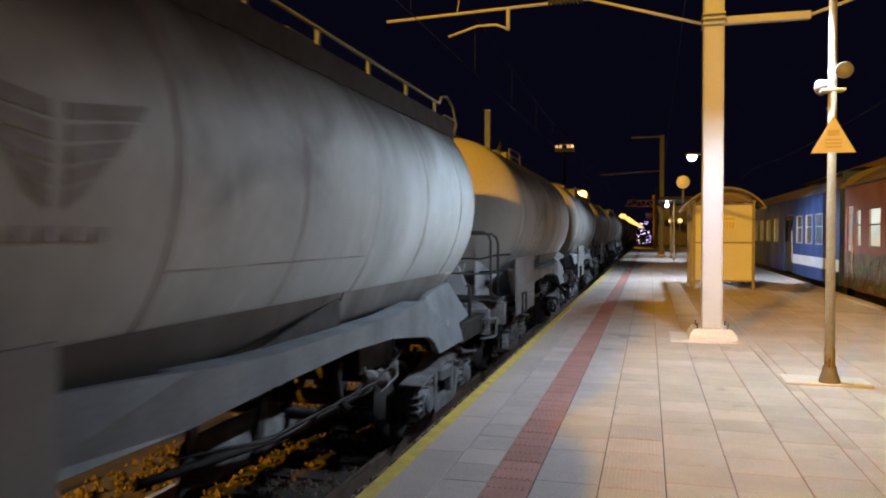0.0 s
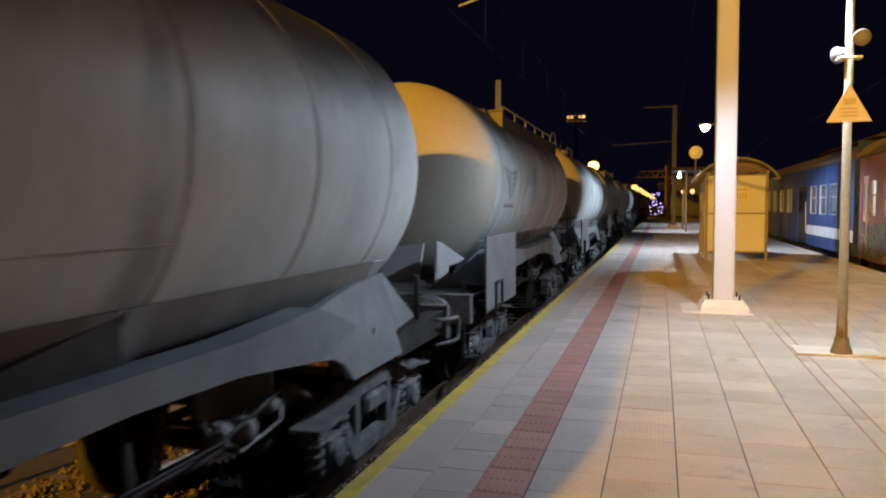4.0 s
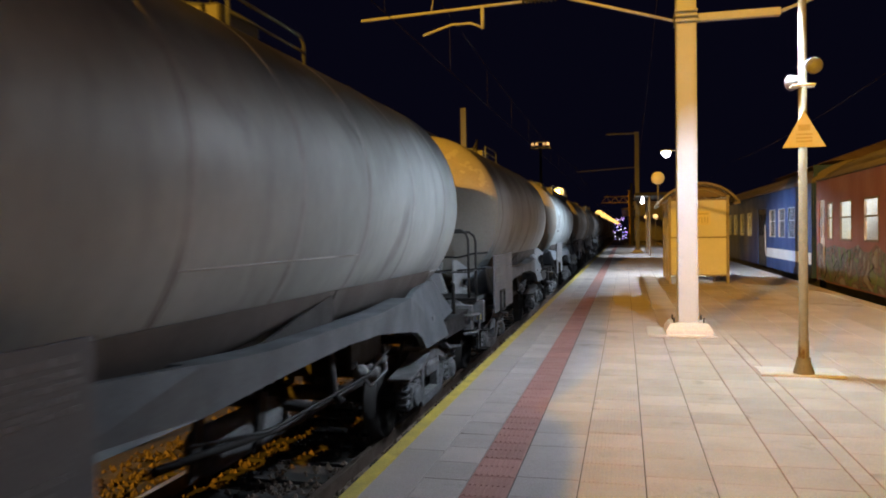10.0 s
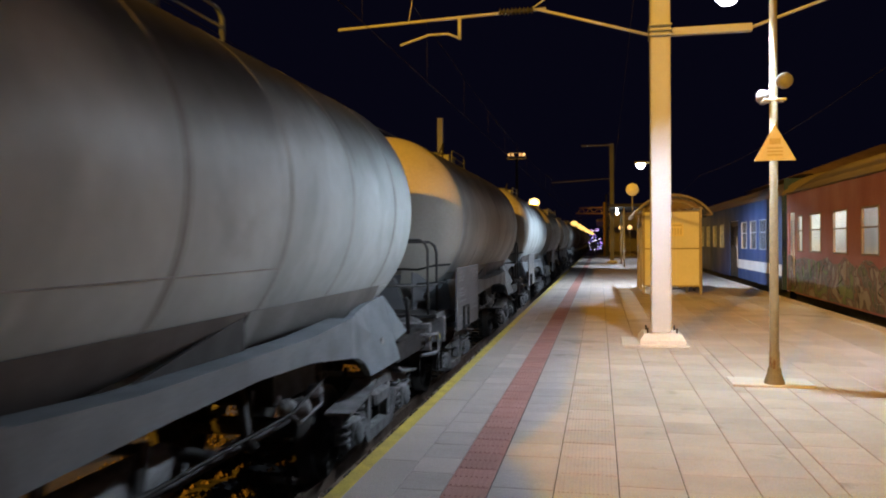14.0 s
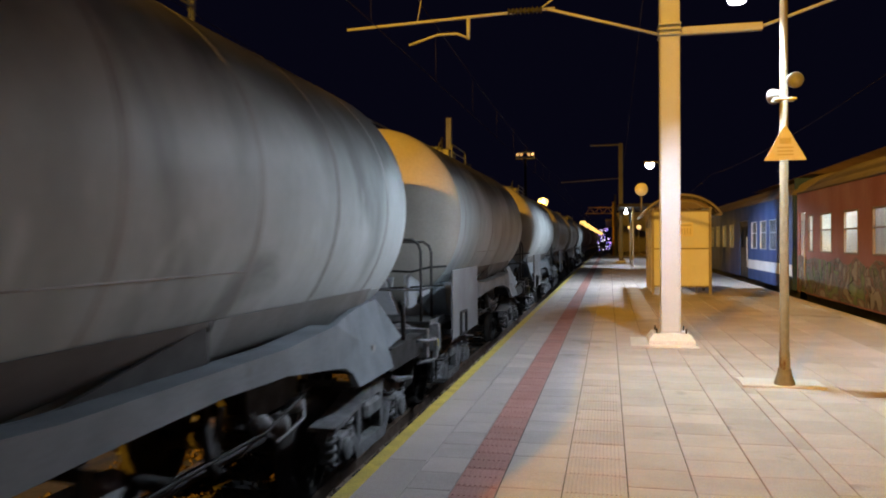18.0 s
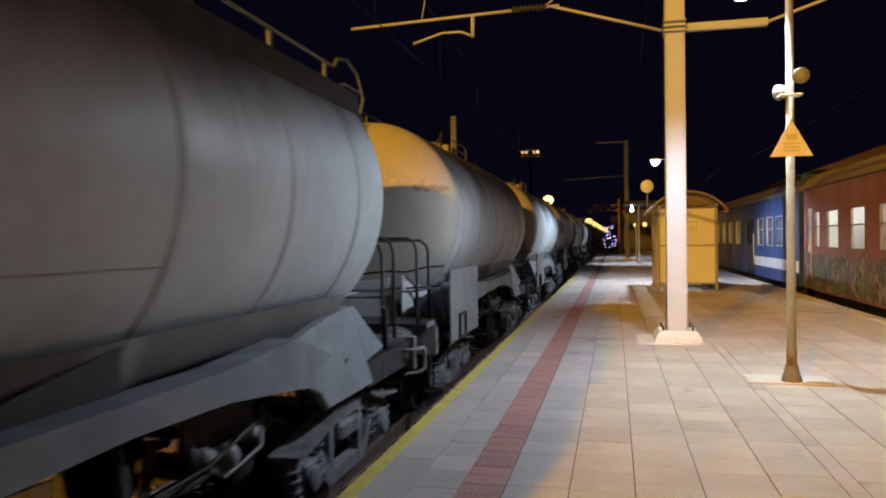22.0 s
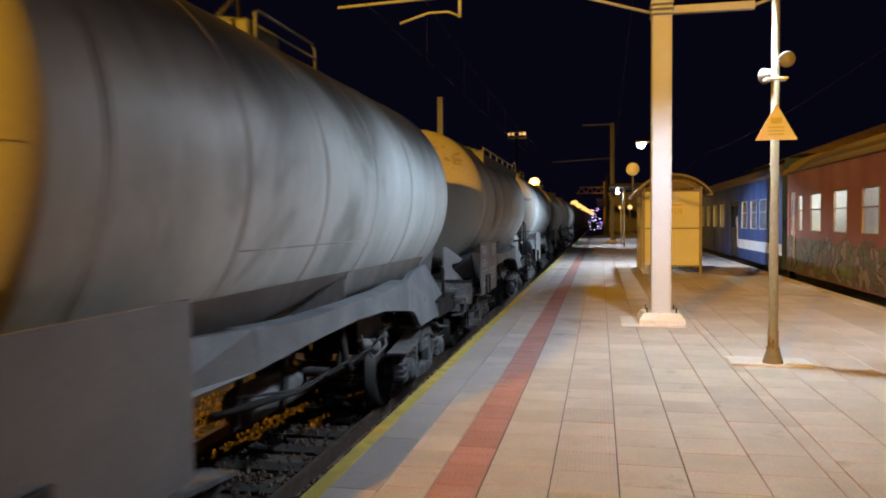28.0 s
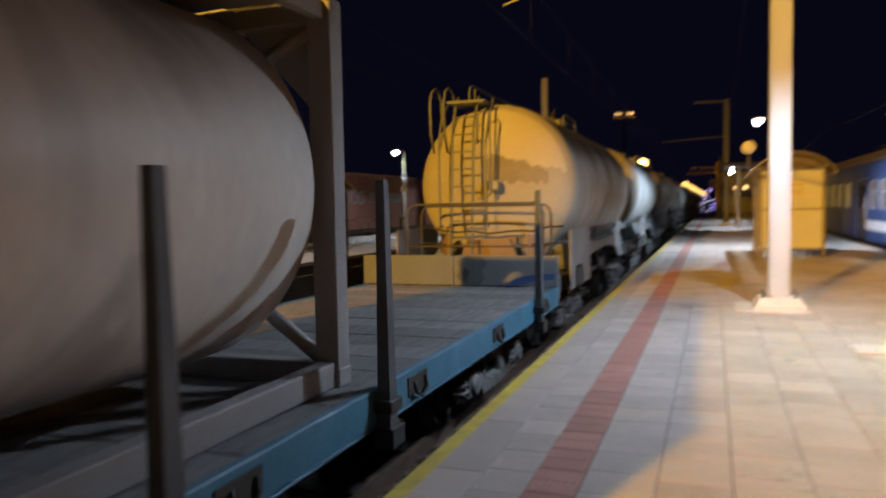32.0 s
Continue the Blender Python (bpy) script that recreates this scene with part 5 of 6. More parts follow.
end_patch(train[6], DARKPATCH, lambda x: 3.12 - 0.28 * max(0.0, x), lambda x: 2.66, -0.12, 0.95, 3, "ragged darker paint patch")
end_patch(train[6], PATCH, lambda x: 4.2, lambda x: 3.16 - 0.28 * max(0.0, x), -0.15, 1.22, 4, "paler repainted patch")
def end_flecks(w, mat, spots, seed, label):
    """Flaked bits of paint on a wagon's dished rear end, scattered round spots (x, z, spread x, spread z, how many, size)."""
    rnd = random.Random(seed)
    vs, fs = [], []
    for cx, cz, sx, sz, count, size in spots:
        for _ in range(count):
            x, z, r = cx + rnd.gauss(0, sx), cz + rnd.gauss(0, sz), size * rnd.uniform(0.35, 1.2)
            tilt, flat = rnd.uniform(-0.9, 0.3), rnd.uniform(0.35, 0.8)
            n = len(vs)
            for j in range(10):
                a = j * math.tau / 10
                u, v = r * rnd.uniform(0.6, 1.25) * math.cos(a), r * flat * rnd.uniform(0.6, 1.25) * math.sin(a)
                p, q = x + u * math.cos(tilt) - v * math.sin(tilt), z + u * math.sin(tilt) + v * math.cos(tilt) - 2.65
                k = min(1.0, 1.28 / math.hypot(p, q))
                vs.append((p * k, dish(math.hypot(p, q) * k) - 0.004 - 0.0005 * rnd.random(), 2.65 + q * k))
            fs.append(tuple(range(n, n + 10)))
    tagged(part("flaked_paint", Mesh().add(vs, fs), mat, w, label), kind="stuff")


end_flecks(train[1], FLAKE, ((0.59, 3.65, 0.06, 0.03, 9, 0.05), (0.84, 3.44, 0.05, 0.06, 11, 0.045), (0.98, 3.34, 0.05, 0.05, 8, 0.04), (1.12, 3.20, 0.04, 0.06, 12, 0.05), (1.22, 3.04, 0.02, 0.08, 12, 0.05), (0.24, 3.08, 0.03, 0.04, 6, 0.05)), 5, "broken pale paint flakes")
ring = Mesh().lathe("y", (0.23, dish(0.35) - 0.006, 2.93), [(0.0, 0.085), (-0.004, 0.085), (-0.004, 0.05), (0.0, 0.05)], 20)
part("ring_mark", ring, PATCH, train[1], "pale painted ring")
placard = part("hazard_placard", Mesh().box(0.06, 0.27, dish(0.4) - 0.016, dish(0.4) - 0.004, 2.84, 3.18, 0.003), TANKEND, train[4], "pair of pale hazard placards")
face = dish(0.4) - 0.020
part("placard_print", Mesh().prism("y", [(3.03, 0.08), (3.16, 0.165), (3.03, 0.25)], face, face + 0.003).lathe("y", (0.165, face + 0.003, 2.93), [(0.0, 0.075), (-0.003, 0.075), (-0.003, 0.035), (0.0, 0.035)], 20), PATCH, placard)
end_flecks(train[4], FLAKE, ((0.35, 3.08, 0.10, 0.07, 10, 0.035), (0.18, 3.35, 0.05, 0.05, 5, 0.05)), 7, "pale scuffed paint")
end_flecks(train[4], DARKPATCH, ((1.02, 3.02, 0.11, 0.014, 24, 0.06), (0.90, 3.10, 0.02, 0.05, 6, 0.025)), 8, "dark smear along the end")
end_flecks(train[5], DARKPATCH, ((0.40, 3.62, 0.09, 0.04, 26, 0.04), (0.22, 3.60, 0.03, 0.015, 6, 0.035), (0.86, 3.38, 0.06, 0.06, 34, 0.04), (0.70, 3.37, 0.03, 0.015, 5, 0.03)), 9, "dark flaked spots")
end_patch(train[3], DARKPATCH, lambda x: 3.16, lambda x: 3.14 - 3.0 * (x + 0.55) * (-0.1 - x), -0.55, -0.1, 11, "dark smear on the end")

for o in train[2].children_recursive:                                # the dirtiest wagon
    for slot in o.material_slots:
        grimy = {TANK: DIRTYTANK, PANEL: DIRTYPANEL, PLATE: DIRTYPANEL, FRAME: DARKFRAME, GREYSKIRT: SKIRT, LETTER: PANEL}
        if slot.material in grimy:
            grey = grimy[slot.material]
            slot.link = "OBJECT"
            slot.material = grey

for k in (-2, -3, -5, -6, -8, -10):                                  # darker tanks towards the head of the train
    for o in train[k].children:
        if o.name.startswith("tank") and o.material_slots and o.material_slots[0].material == TANK:
            o.material_slots[0].link = "OBJECT"
            o.material_slots[0].material = DARKTANK

for o in train[6].children_recursive:                                # the last tank wagon has rusty end plates and deck
    for slot in o.material_slots:
        if slot.material == PLATE or o.name.startswith("platform_deck"):
            grey = RUSTYPLATE
            slot.link = "OBJECT"
            slot.material = grey

for y, z in ((8.72, 2.30), (9.14, 2.33)):                            # a second railed platform, on its leading end
    hoop = [(1.08, 1.2), (1.08, z - 0.15), (1.05, z - 0.06), (0.97, z), (-0.97, z), (-1.05, z - 0.06), (-1.08, z - 0.15), (-1.08, 1.2)]
    rail_hoop(train[5], [(x, y, q) for x, q in hoop])
rail_hoop(train[5], [(-1.08, 9.14, 1.68), (1.08, 9.14, 1.68)], r=0.017)
part("front_deck", Mesh().box(-1.2, 1.2, 8.55, 9.2, 1.20, 1.24), GRIME, train[5])

for o in train[5].children:                                          # its tank rides a little high on the saddles
    if o.name.startswith(("tank", "weld_seam", "end_seam", "paint_patch", "flaked_paint", "lap_seam")):
        o.location = (-0.03, 0, 0.06)

    if o.name.startswith("sign_panel"):                              # its lettering is the freshest
        for q in o.children:
            if q.name.startswith("stencil_lettering"):
                q.material_slots[0].link = "OBJECT"
                q.material_slots[0].material = PLATE

mark = Mesh()
for i, half in enumerate((0.52, 0.45, 0.36, 0.27, 0.19)):            # winged mark of slanting bars, narrowing downwards
    for q in (-1, 1):
        vs = []
        for d in (-0.0015, 0.0015):
            for y, z in ((0.04, 2.79), (half, 2.85), (half - 0.06, 2.775), (0.04, 2.725)):
                z -= i * 0.083
                vs.append((math.sqrt(1.355 ** 2 - (z - 2.65) ** 2) + d, 1.2 + q * y, z))
        fs = [(0, 1, 2, 3), (7, 6, 5, 4), (0, 4, 5, 1), (1, 5, 6, 2), (2, 6, 7, 3), (3, 7, 4, 0)]
        mark.add(vs, fs if q < 0 else [f[::-1] for f in fs])
for i in range(5):                                                   # a row of worn letters under it
    z = 2.30
    x = math.sqrt(1.355 ** 2 - (z - 2.65) ** 2)
    mark.box(x - 0.012, x + 0.0015, 0.86 + i * 0.14, 0.95 + i * 0.14, z - 0.03, z + 0.03, 0.001)
tagged(part("faded_mark", mark, FADED, train[0], "faded grey winged mark of slanting bars"), kind="stuff")
for k in (0, 3, 6):                                                 # the panels of these wagons are bare
    for o in train[k].children_recursive:
        if o.name.startswith("stencil_lettering"):
            bpy.data.objects.remove(o)


def flat_wagon():
    """Stake wagon: planked deck, blue sills with tie-down rings, drop end board, stakes."""
    w = thing("flat_wagon", "faded blue flat wagon with a planked deck and steel stakes", "flat wagon")
    y1, y0, half = 9.19, -9.0, 1.46
    planks = Mesh().box(-half + 0.1, half - 0.1, y0, y1, 1.06, 1.115)
    deck = part("deck", planks, GRIME, w)
    n = 40
    pm = Mesh().box(-half + 0.06, half - 0.06, 0.004, (y1 - y0) / n - 0.004, 1.118, 1.16, 0.006).made("plank")
    pm.materials.append(PLANK)
    for i in range(n):
        part("plank", pm, PLANK, deck, at=(0, y0 + i * (y1 - y0) / n, 0.003 * math.sin(i * 2.7)))
    for s in (-1, 1):
        x0, x1 = sorted((s * (half - 0.06), s * half))
        sill = part("side_sill", Mesh().box(x0, x1, y0, y1, 0.93, 1.17, 0.01), FLATBLUE, w, "faded blue side sill")
        part("lower_flange", Mesh().box(min(s * (half - 0.14), s * half), max(s * (half - 0.14), s * half), y0, y1, 0.91, 0.93), FLATBLUE, w)
        for i in range(8):
            y = y1 - 0.95 - i * 2.15
            ring = Mesh().tube([(s * (half + 0.015), y - 0.10, 1.08), (s * (half + 0.03), y - 0.10, 1.0), (s * (half + 0.03), y, 0.96), (s * (half + 0.03), y + 0.10, 1.0), (s * (half + 0.015), y + 0.10, 1.08)], 0.014, 6)
            ring.box(min(s * half, s * (half + 0.01)), max(s * half, s * (half + 0.01)), y - 0.2, y + 0.16, 0.985, 1.12, 0.002)
            part("tie_ring", ring, BLACK, sill, "black tie-down ring")
        for y in ((7.70, 3.28, 1.25, -3.05) if s > 0 else (-3.05,)):
            st = Mesh()
            st.add([(s * (half + 0.01), y - 0.06, 0.84), (s * (half + 0.10), y - 0.06, 0.84), (s * (half + 0.10), y + 0.06, 0.84), (s * (half + 0.01), y + 0.06, 0.84),
                    (s * (half + 0.02), y - 0.035, 2.47), (s * (half + 0.075), y - 0.035, 2.47), (s * (half + 0.075), y + 0.035, 2.47), (s * (half + 0.02), y + 0.035, 2.47)],
                   [q if s > 0 else q[::-1] for q in ((0, 3, 2, 1), (4, 5, 6, 7), (0, 1, 5, 4), (1, 2, 6, 5), (2, 3, 7, 6), (3, 0, 4, 7))])
            part("tie_hook", Mesh().tube([(s * (half + 0.03), y + 0.17, 0.93), (s * (half + 0.05), y + 0.19, 0.84), (s * (half + 0.05), y + 0.22, 0.79), (s * (half + 0.03), y + 0.24, 0.84)], 0.014, 6), YELLOW, w, "yellow tie hook")
            k = part("stake", st, STAKE, w, "tapered blue-grey steel stake")
            part("stake_socket", Mesh().box(min(s * half, s * (half + 0.13)), max(s * half, s * (half + 0.13)), y - 0.10, y + 0.10, 0.80, 0.93).box(
                min(s * half, s * (half + 0.12)), max(s * half, s * (half + 0.12)), y - 0.09, y + 0.09, 1.02, 1.10), GRIME, k)
    board = part("end_board", Mesh().box(-half, -0.05, y1 - 0.06, y1, 1.17, 1.60, 0.01), BOARDYELLOW, w, "dull cream drop end board")
    board2 = part("end_board", Mesh().box(-0.04, half, y1 - 0.06, y1, 1.17, 1.60, 0.01), BOARDYELLOW, w, "cream end board with dark sprayed shapes")
    smear = [(0.10, 1.19), (0.34, 1.18), (0.42, 1.27), (0.38, 1.38), (0.46, 1.50), (0.40, 1.58), (0.16, 1.585), (0.02, 1.52), (0.05, 1.40), (0.0, 1.30)]
    part("sprayed_shape", Mesh().prism("y", [(z, x) for x, z in smear], y1 - 0.066, y1 - 0.062), BOARDGREY, board2, "grey sprayed smear")
    part("sprayed_shape", Mesh().prism("y", [(1.20, 0.16), (1.37, 0.20), (1.44, 0.12), (1.30, 0.09)], y1 - 0.070, y1 - 0.067), BEDGRIME, board2, "black sprayed stroke")
    swell = [(0.62, 1.18), (0.82, 1.26), (1.05, 1.33), (1.42, 1.36), (1.42, 1.28), (1.10, 1.24), (0.90, 1.18)]
    part("sprayed_shape", Mesh().prism("y", [(z, x) for x, z in swell], y1 - 0.066, y1 - 0.062), SPRAYBLUE, board2, "deep blue sprayed swell")
    for x in (-1.4, -0.75, 0.75, 1.4):
        part("board_hinge", Mesh().box(x - 0.03, x + 0.03, y1 - 0.03, y1 + 0.03, 1.05, 1.25), GRIME, w)
    for y in (y0, y1):
        part("headstock", Mesh().box(-1.4, 1.4, y - 0.05 if y > 0 else y, y if y > 0 else y + 0.05, 0.85, 1.12, 0.01), FLATBLUE, w)
        s = 1 if y > 0 else -1
        for x in (-0.875, 0.875):
            part("buffer", Mesh().lathe("y", (x, y, 1.06), [(s * a, r) for a, r in [(0, 0.14), (0.06, 0.14), (0.07, 0.10), (0.30, 0.10), (0.31, 0.075), (0.42, 0.075), (0.43, 0.2), (0.46, 0.22), (0.5, 0.001)]], 18), LIGHTGRIME, w)
    part("centre_sill", Mesh().box(-0.3, 0.3, y0, y1, 0.75, 1.06), GRIME, w)
    for y in (7.2, -7.0):
        bogie(w, y)
    for y in (8.1, 6.3, -6.1, -7.9):
        part("wheelset", WHEELSET, WHEEL, w, at=(0, y, 0.46))
    return w


flat = flat_wagon()
flat.matrix_basis = pose(TRACK_X, stand(7), RAIL_Z)
train[7] = flat


def tank_container():
    """Twenty-foot frame with a tank in it."""
    w = thing("tank_container", "grey tank container in a steel frame standing on the flat wagon", "container")
    y1, y0 = 3.35, -2.71
    R, zc = 1.15, 1.17 + 1.28
    prof = [(y0 + 0.28 - 0.22 * math.cos(radians(90 * i / 8)), max(R * math.sin(radians(90 * i / 8)), 0.001)) for i in range(9)]
    prof += [(y1 - 0.28 + 0.22 * math.cos(radians(90 - 90 * i / 8)), max(R * math.sin(radians(90 - 90 * i / 8)), 0.001)) for i in range(9)]
    part("tank", Mesh().lathe("y", (0, 0, zc), prof[::-1], 56), CONTAINER, w)
    for y in (y0 + 0.08, y1 - 0.08):
        e = part("end_frame", Mesh().box(-1.22, -1.06, y - 0.08, y + 0.08, 1.16, 3.60).box(1.06, 1.22, y - 0.08, y + 0.08, 1.16, 3.60)
                 .box(-1.06, 1.06, y - 0.07, y + 0.07, 3.45, 3.59).box(-1.06, 1.06, y - 0.07, y + 0.07, 1.17, 1.32), CONTFRAME, w, "steel end frame")
        for s in (-1, 1):
            for z0, z1 in ((1.3, 1.75), (3.45, 3.15)):
                part("corner_brace", Mesh().tube([(s * 1.1, y, z0), (s * 0.5, y, z1)], 0.05, 8), CONTFRAME, e)
        for s in (-1, 1):
            part("corner_plate", Mesh().prism("y", [(3.46, s * 1.07), (3.46, s * 0.55), (2.90, s * 1.07)], y - 0.012, y + 0.012), CONTFRAME, e)
            part("corner_casting", Mesh().box(s * 1.14 - 0.09, s * 1.14 + 0.09, y - 0.09, y + 0.09, 1.16, 1.29, 0.015), CONTFRAME, e)
    for s in (-1, 1):
        part("bottom_rail", Mesh().box(s * 1.14 - 0.06, s * 1.14 + 0.06, y0 + 0.16, y1 - 0.16, 1.17, 1.33), CONTFRAME, w)
        part("top_rail", Mesh().box(s * 1.14 - 0.04, s * 1.14 + 0.04, y0 + 0.16, y1 - 0.16, 3.47, 3.57), CONTFRAME, w)
    # the outer board is an unseen screen against light leaking past the tank
    part("top_walkway", Mesh().box(-0.5, 0.5, y0 + 0.2, y1 - 0.2, 3.60, 3.63).box(0.52, 1.16, y0 + 0.2, y1 - 0.2, 3.575, 3.605), CONTFRAME, w)
    return w


container = tank_container()
container.matrix_basis = pose(TRACK_X, stand(7), RAIL_Z)


# ---- parked coaches beside the platform ----
COACH_X = 6.42


def coach(y0, y1, body, roof, label, windows, doors, stripe, graffiti, domed=False):
    """Coach body with window openings, glazing, doors, a rounded roof, underframe and bogies; the near side faces the platform."""
    w = thing("railway_coach", label, "coach", (COACH_X, 0, 0), group="parked coaches")
    xs, zb, zw0, zw1, ze = -1.42, 0.08, 1.17, 2.12, 2.74
    cuts = sorted([(a, b, zw0, zw1) for a, b in windows] + [(a, b, zb, 2.2) for a, b in doors])
    side = Mesh().wall(xs, xs + 0.05, y0, y1, zb, ze, cuts)
    part("side_wall", side, body, w)
    part("far_wall", Mesh().box(1.37, 1.42, y0, y1, zb, ze), body, w)
    for y in (y0, y1 - 0.05):
        part("end_wall", Mesh().box(-1.36, 1.36, y, y + 0.05, zb, 2.72 if domed else 3.2), body, w)
    part("floor", Mesh().box(-1.36, 1.36, y0 + 0.05, y1 - 0.05, 0.25, 0.35), BEDGRIME, w)
    part("end_lining", Mesh().box(-1.35, -0.52, y1 - 0.075, y1 - 0.055, 0.36, 2.7, 0.004), CORRIDOR, w, "pale vestibule lining")
    part("inner_wall", Mesh().box(-0.5, -0.46, y0 + 0.05, y1 - 0.05, 0.35, 2.7), CORRIDOR, w, "pale corridor wall")
    prof = arc(0, 2.72, 1.44, 0.40, 180, 150, 3) + arc(0, 2.3, 1.62, 1.06, 142, 38, 14) + arc(0, 2.72, 1.44, 0.40, 30, 0, 3)
    ends = ((-0.03, 0.40), (0.45, 0.68), (1.3, 0.90), (2.6, 1.0)) if domed else ((-0.03, 1.0),)
    rings = [(y0 + d, f) for d, f in ends] + [(y1 - d, f) for d, f in ends[::-1]]
    shell, n = Mesh(), len(prof)
    lofted = [(x * (0.94 + 0.06 * f), y, 2.70 + (z - 2.70) * f) for y, f in rings for x, z in prof]
    shell.add(lofted, [(k * n + i, k * n + n + i, k * n + n + i + 1, k * n + i + 1) for k in range(len(rings) - 1) for i in range(n - 1)], True)
    shell.add([(x * 0.98, y, z - 0.04) for x, y, z in lofted], [(k * n + i + 1, k * n + n + i + 1, k * n + n + i, k * n + i) for k in range(len(rings) - 1) for i in range(n - 1)], True)
    last = (len(rings) - 1) * n
    shell.add(lofted, [tuple(range(n))[::-1], tuple(last + i for i in range(n))])
    part("roof", shell, roof, w, "rounded brownish coach roof")
    part("gutter", Mesh().box(-1.46, -1.42, y0, y1, 2.71, 2.75), roof, w)
    for a, b in windows:
        fr = Mesh()
        c = 0.045 if domed else 0.03
        fr.box(xs - 0.015, xs + 0.04, a, a + c, zw0, zw1, 0.008).box(xs - 0.015, xs + 0.04, b - c, b, zw0, zw1, 0.008)
        fr.box(xs - 0.015, xs + 0.04, a + c, b - c, zw0, zw0 + c, 0.008).box(xs - 0.015, xs + 0.04, a + c, b - c, zw1 - c, zw1, 0.008)
        fr.box(xs - 0.012, xs + 0.035, a + c, b - c, zw0 + 0.53, zw0 + 0.565, 0.006)
        win = part("window", fr, SASH if domed else PALESASH, w)
        part("pane", Mesh().box(xs + 0.012, xs + 0.018, a + c, b - c, zw0 + c, zw0 + 0.53, 0.001), GLASS, win).visible_shadow = False
        part("pane", Mesh().box(xs + 0.012, xs + 0.018, a + c, b - c, zw0 + 0.565, zw1 - c, 0.001), GLASS, win).visible_shadow = False
        if not domed:
            part("blind", Mesh().box(xs + 0.035, xs + 0.045, a + 0.01, b - 0.01, zw0 + 0.02, zw1), CURTAIN if a > 31 else DARKCURTAIN, win, "pale drawn blind" if a > 31 else "dark drawn blind")
    for a, b in doors:
        mid = (a + b) / 2
        for q0, q1 in ((a + 0.01, mid - 0.01), (mid + 0.01, b - 0.01)):
            d = part("door", Mesh().box(xs + 0.03, xs + 0.06, q0, q1, zb + 0.02, 2.18, 0.006), BEDGRIME if body is COACHBLUE else COACHWHITE, w)
            part("door_pane", Mesh().box(xs + 0.02, xs + 0.028, q0 + 0.1, q1 - 0.1, 1.2, 2.0), GLASS, d)
        rl = Mesh().tube([(xs - 0.03, a - 0.06, 0.5), (xs - 0.05, a - 0.06, 1.6)], 0.015, 6)
        part("door_handrail", rl, COACHWHITE, w)
    if stripe:
        part("white_stripe", Mesh().box(xs - 0.006, xs - 0.001, y0 + 0.05, min([a for a, b in doors] + [y1]) - 0.05, 0.46, 0.78, 0.001), COACHWHITE, w, "broad white waist stripe")
    part("underframe", Mesh().box(-1.2, 1.2, y0 + 0.1, y1 - 0.1, -0.18, 0.08), BEDGRIME, w)
    for i in range(5):
        yy = y0 + 5 + i * (y1 - y0 - 10) / 5
        part("equipment_box", Mesh().box(-1.25, -0.5, yy, yy + 1.3, -0.5, -0.15, 0.03), BEDGRIME, w)
    for y in (y0 + 3.3, y1 - 3.3):
        b = Mesh()
        b.prism("x", [(y - 1.7, -0.35), (y - 1.5, -0.12), (y + 1.5, -0.12), (y + 1.7, -0.35), (y + 1.0, -0.5), (y - 1.0, -0.5)], -1.2, -1.08)
        part("bogie_frame", b, GRIME, w)
        for q in (-1.25, 1.25):
            ws = part("wheelset", WHEELSET, WHEEL, w, at=(0, y + q, RAIL_Z + 0.46))
    for y, s in ((y0, -1), (y1, 1)):
        part("gangway_bellows", Mesh().box(-0.55, 0.55, min(y, y + s * 0.22), max(y, y + s * 0.22), 0.35, 2.5), BLACK, w)
    if graffiti:
        band = Mesh()
        top = [(y1 - 0.12 - i * 0.4, 1.06 + 0.07 * math.sin(i * 1.7) - 0.05 * (i % 3)) for i in range(int((y1 - y0 - 0.4) / 0.4))]
        band.prism("x", [(y1 - 0.12, 0.12)] + top + [(top[-1][0], 0.12)], xs - 0.004, xs - 0.001)
        part("graffiti_field", band, GRAFFITI, w, "dull sprayed graffiti over the lower side")
        rnd = random.Random(5)
        pale, dark = material("pale sprayed line", (0.24, 0.24, 0.20), 0.6), material("dark sprayed line", (0.03, 0.035, 0.03), 0.6)
        y = y1 - 0.6
        while y > y0 + 1:                                # loose bubble letters with a broken inner stroke
            rw, rh, cz = rnd.uniform(0.25, 0.55), rnd.uniform(0.26, 0.42), rnd.uniform(0.52, 0.66)
            wob = [rnd.uniform(-0.35, 0.35) for _ in range(4)]
            ring = []
            for q in range(rnd.randint(15, 25)):
                a = q * math.pi / 12 + wob[0] * 3
                k = 1 + wob[1] * math.sin(2 * a) + wob[2] * math.cos(3 * a) + 0.5 * wob[3] * math.sin(5 * a)
                ring.append((xs - 0.004, max(y0 + 0.1, min(y1 - 0.15, y + rw * k * math.cos(a))), max(0.18, min(1.02, cz + rh * k * math.sin(a)))))
            part("graffiti_line", Mesh().tube(ring, rnd.uniform(0.005, 0.012), 5), (pale, dark, dark, dark)[rnd.randint(0, 3)], w, "sprayed outline")
            if rnd.random() < 0.6:
                zig = [(xs - 0.004, y + rw * 0.5 * math.sin(q * 1.1 + wob[0]), cz - rh * 0.5 + rh * q / 5) for q in range(6)]
                part("graffiti_line", Mesh().tube(zig, rnd.uniform(0.006, 0.016), 5), (pale, dark)[rnd.randint(0, 1)], w, "sprayed stroke")
            y -= rnd.uniform(0.6, 1.3)
    return w


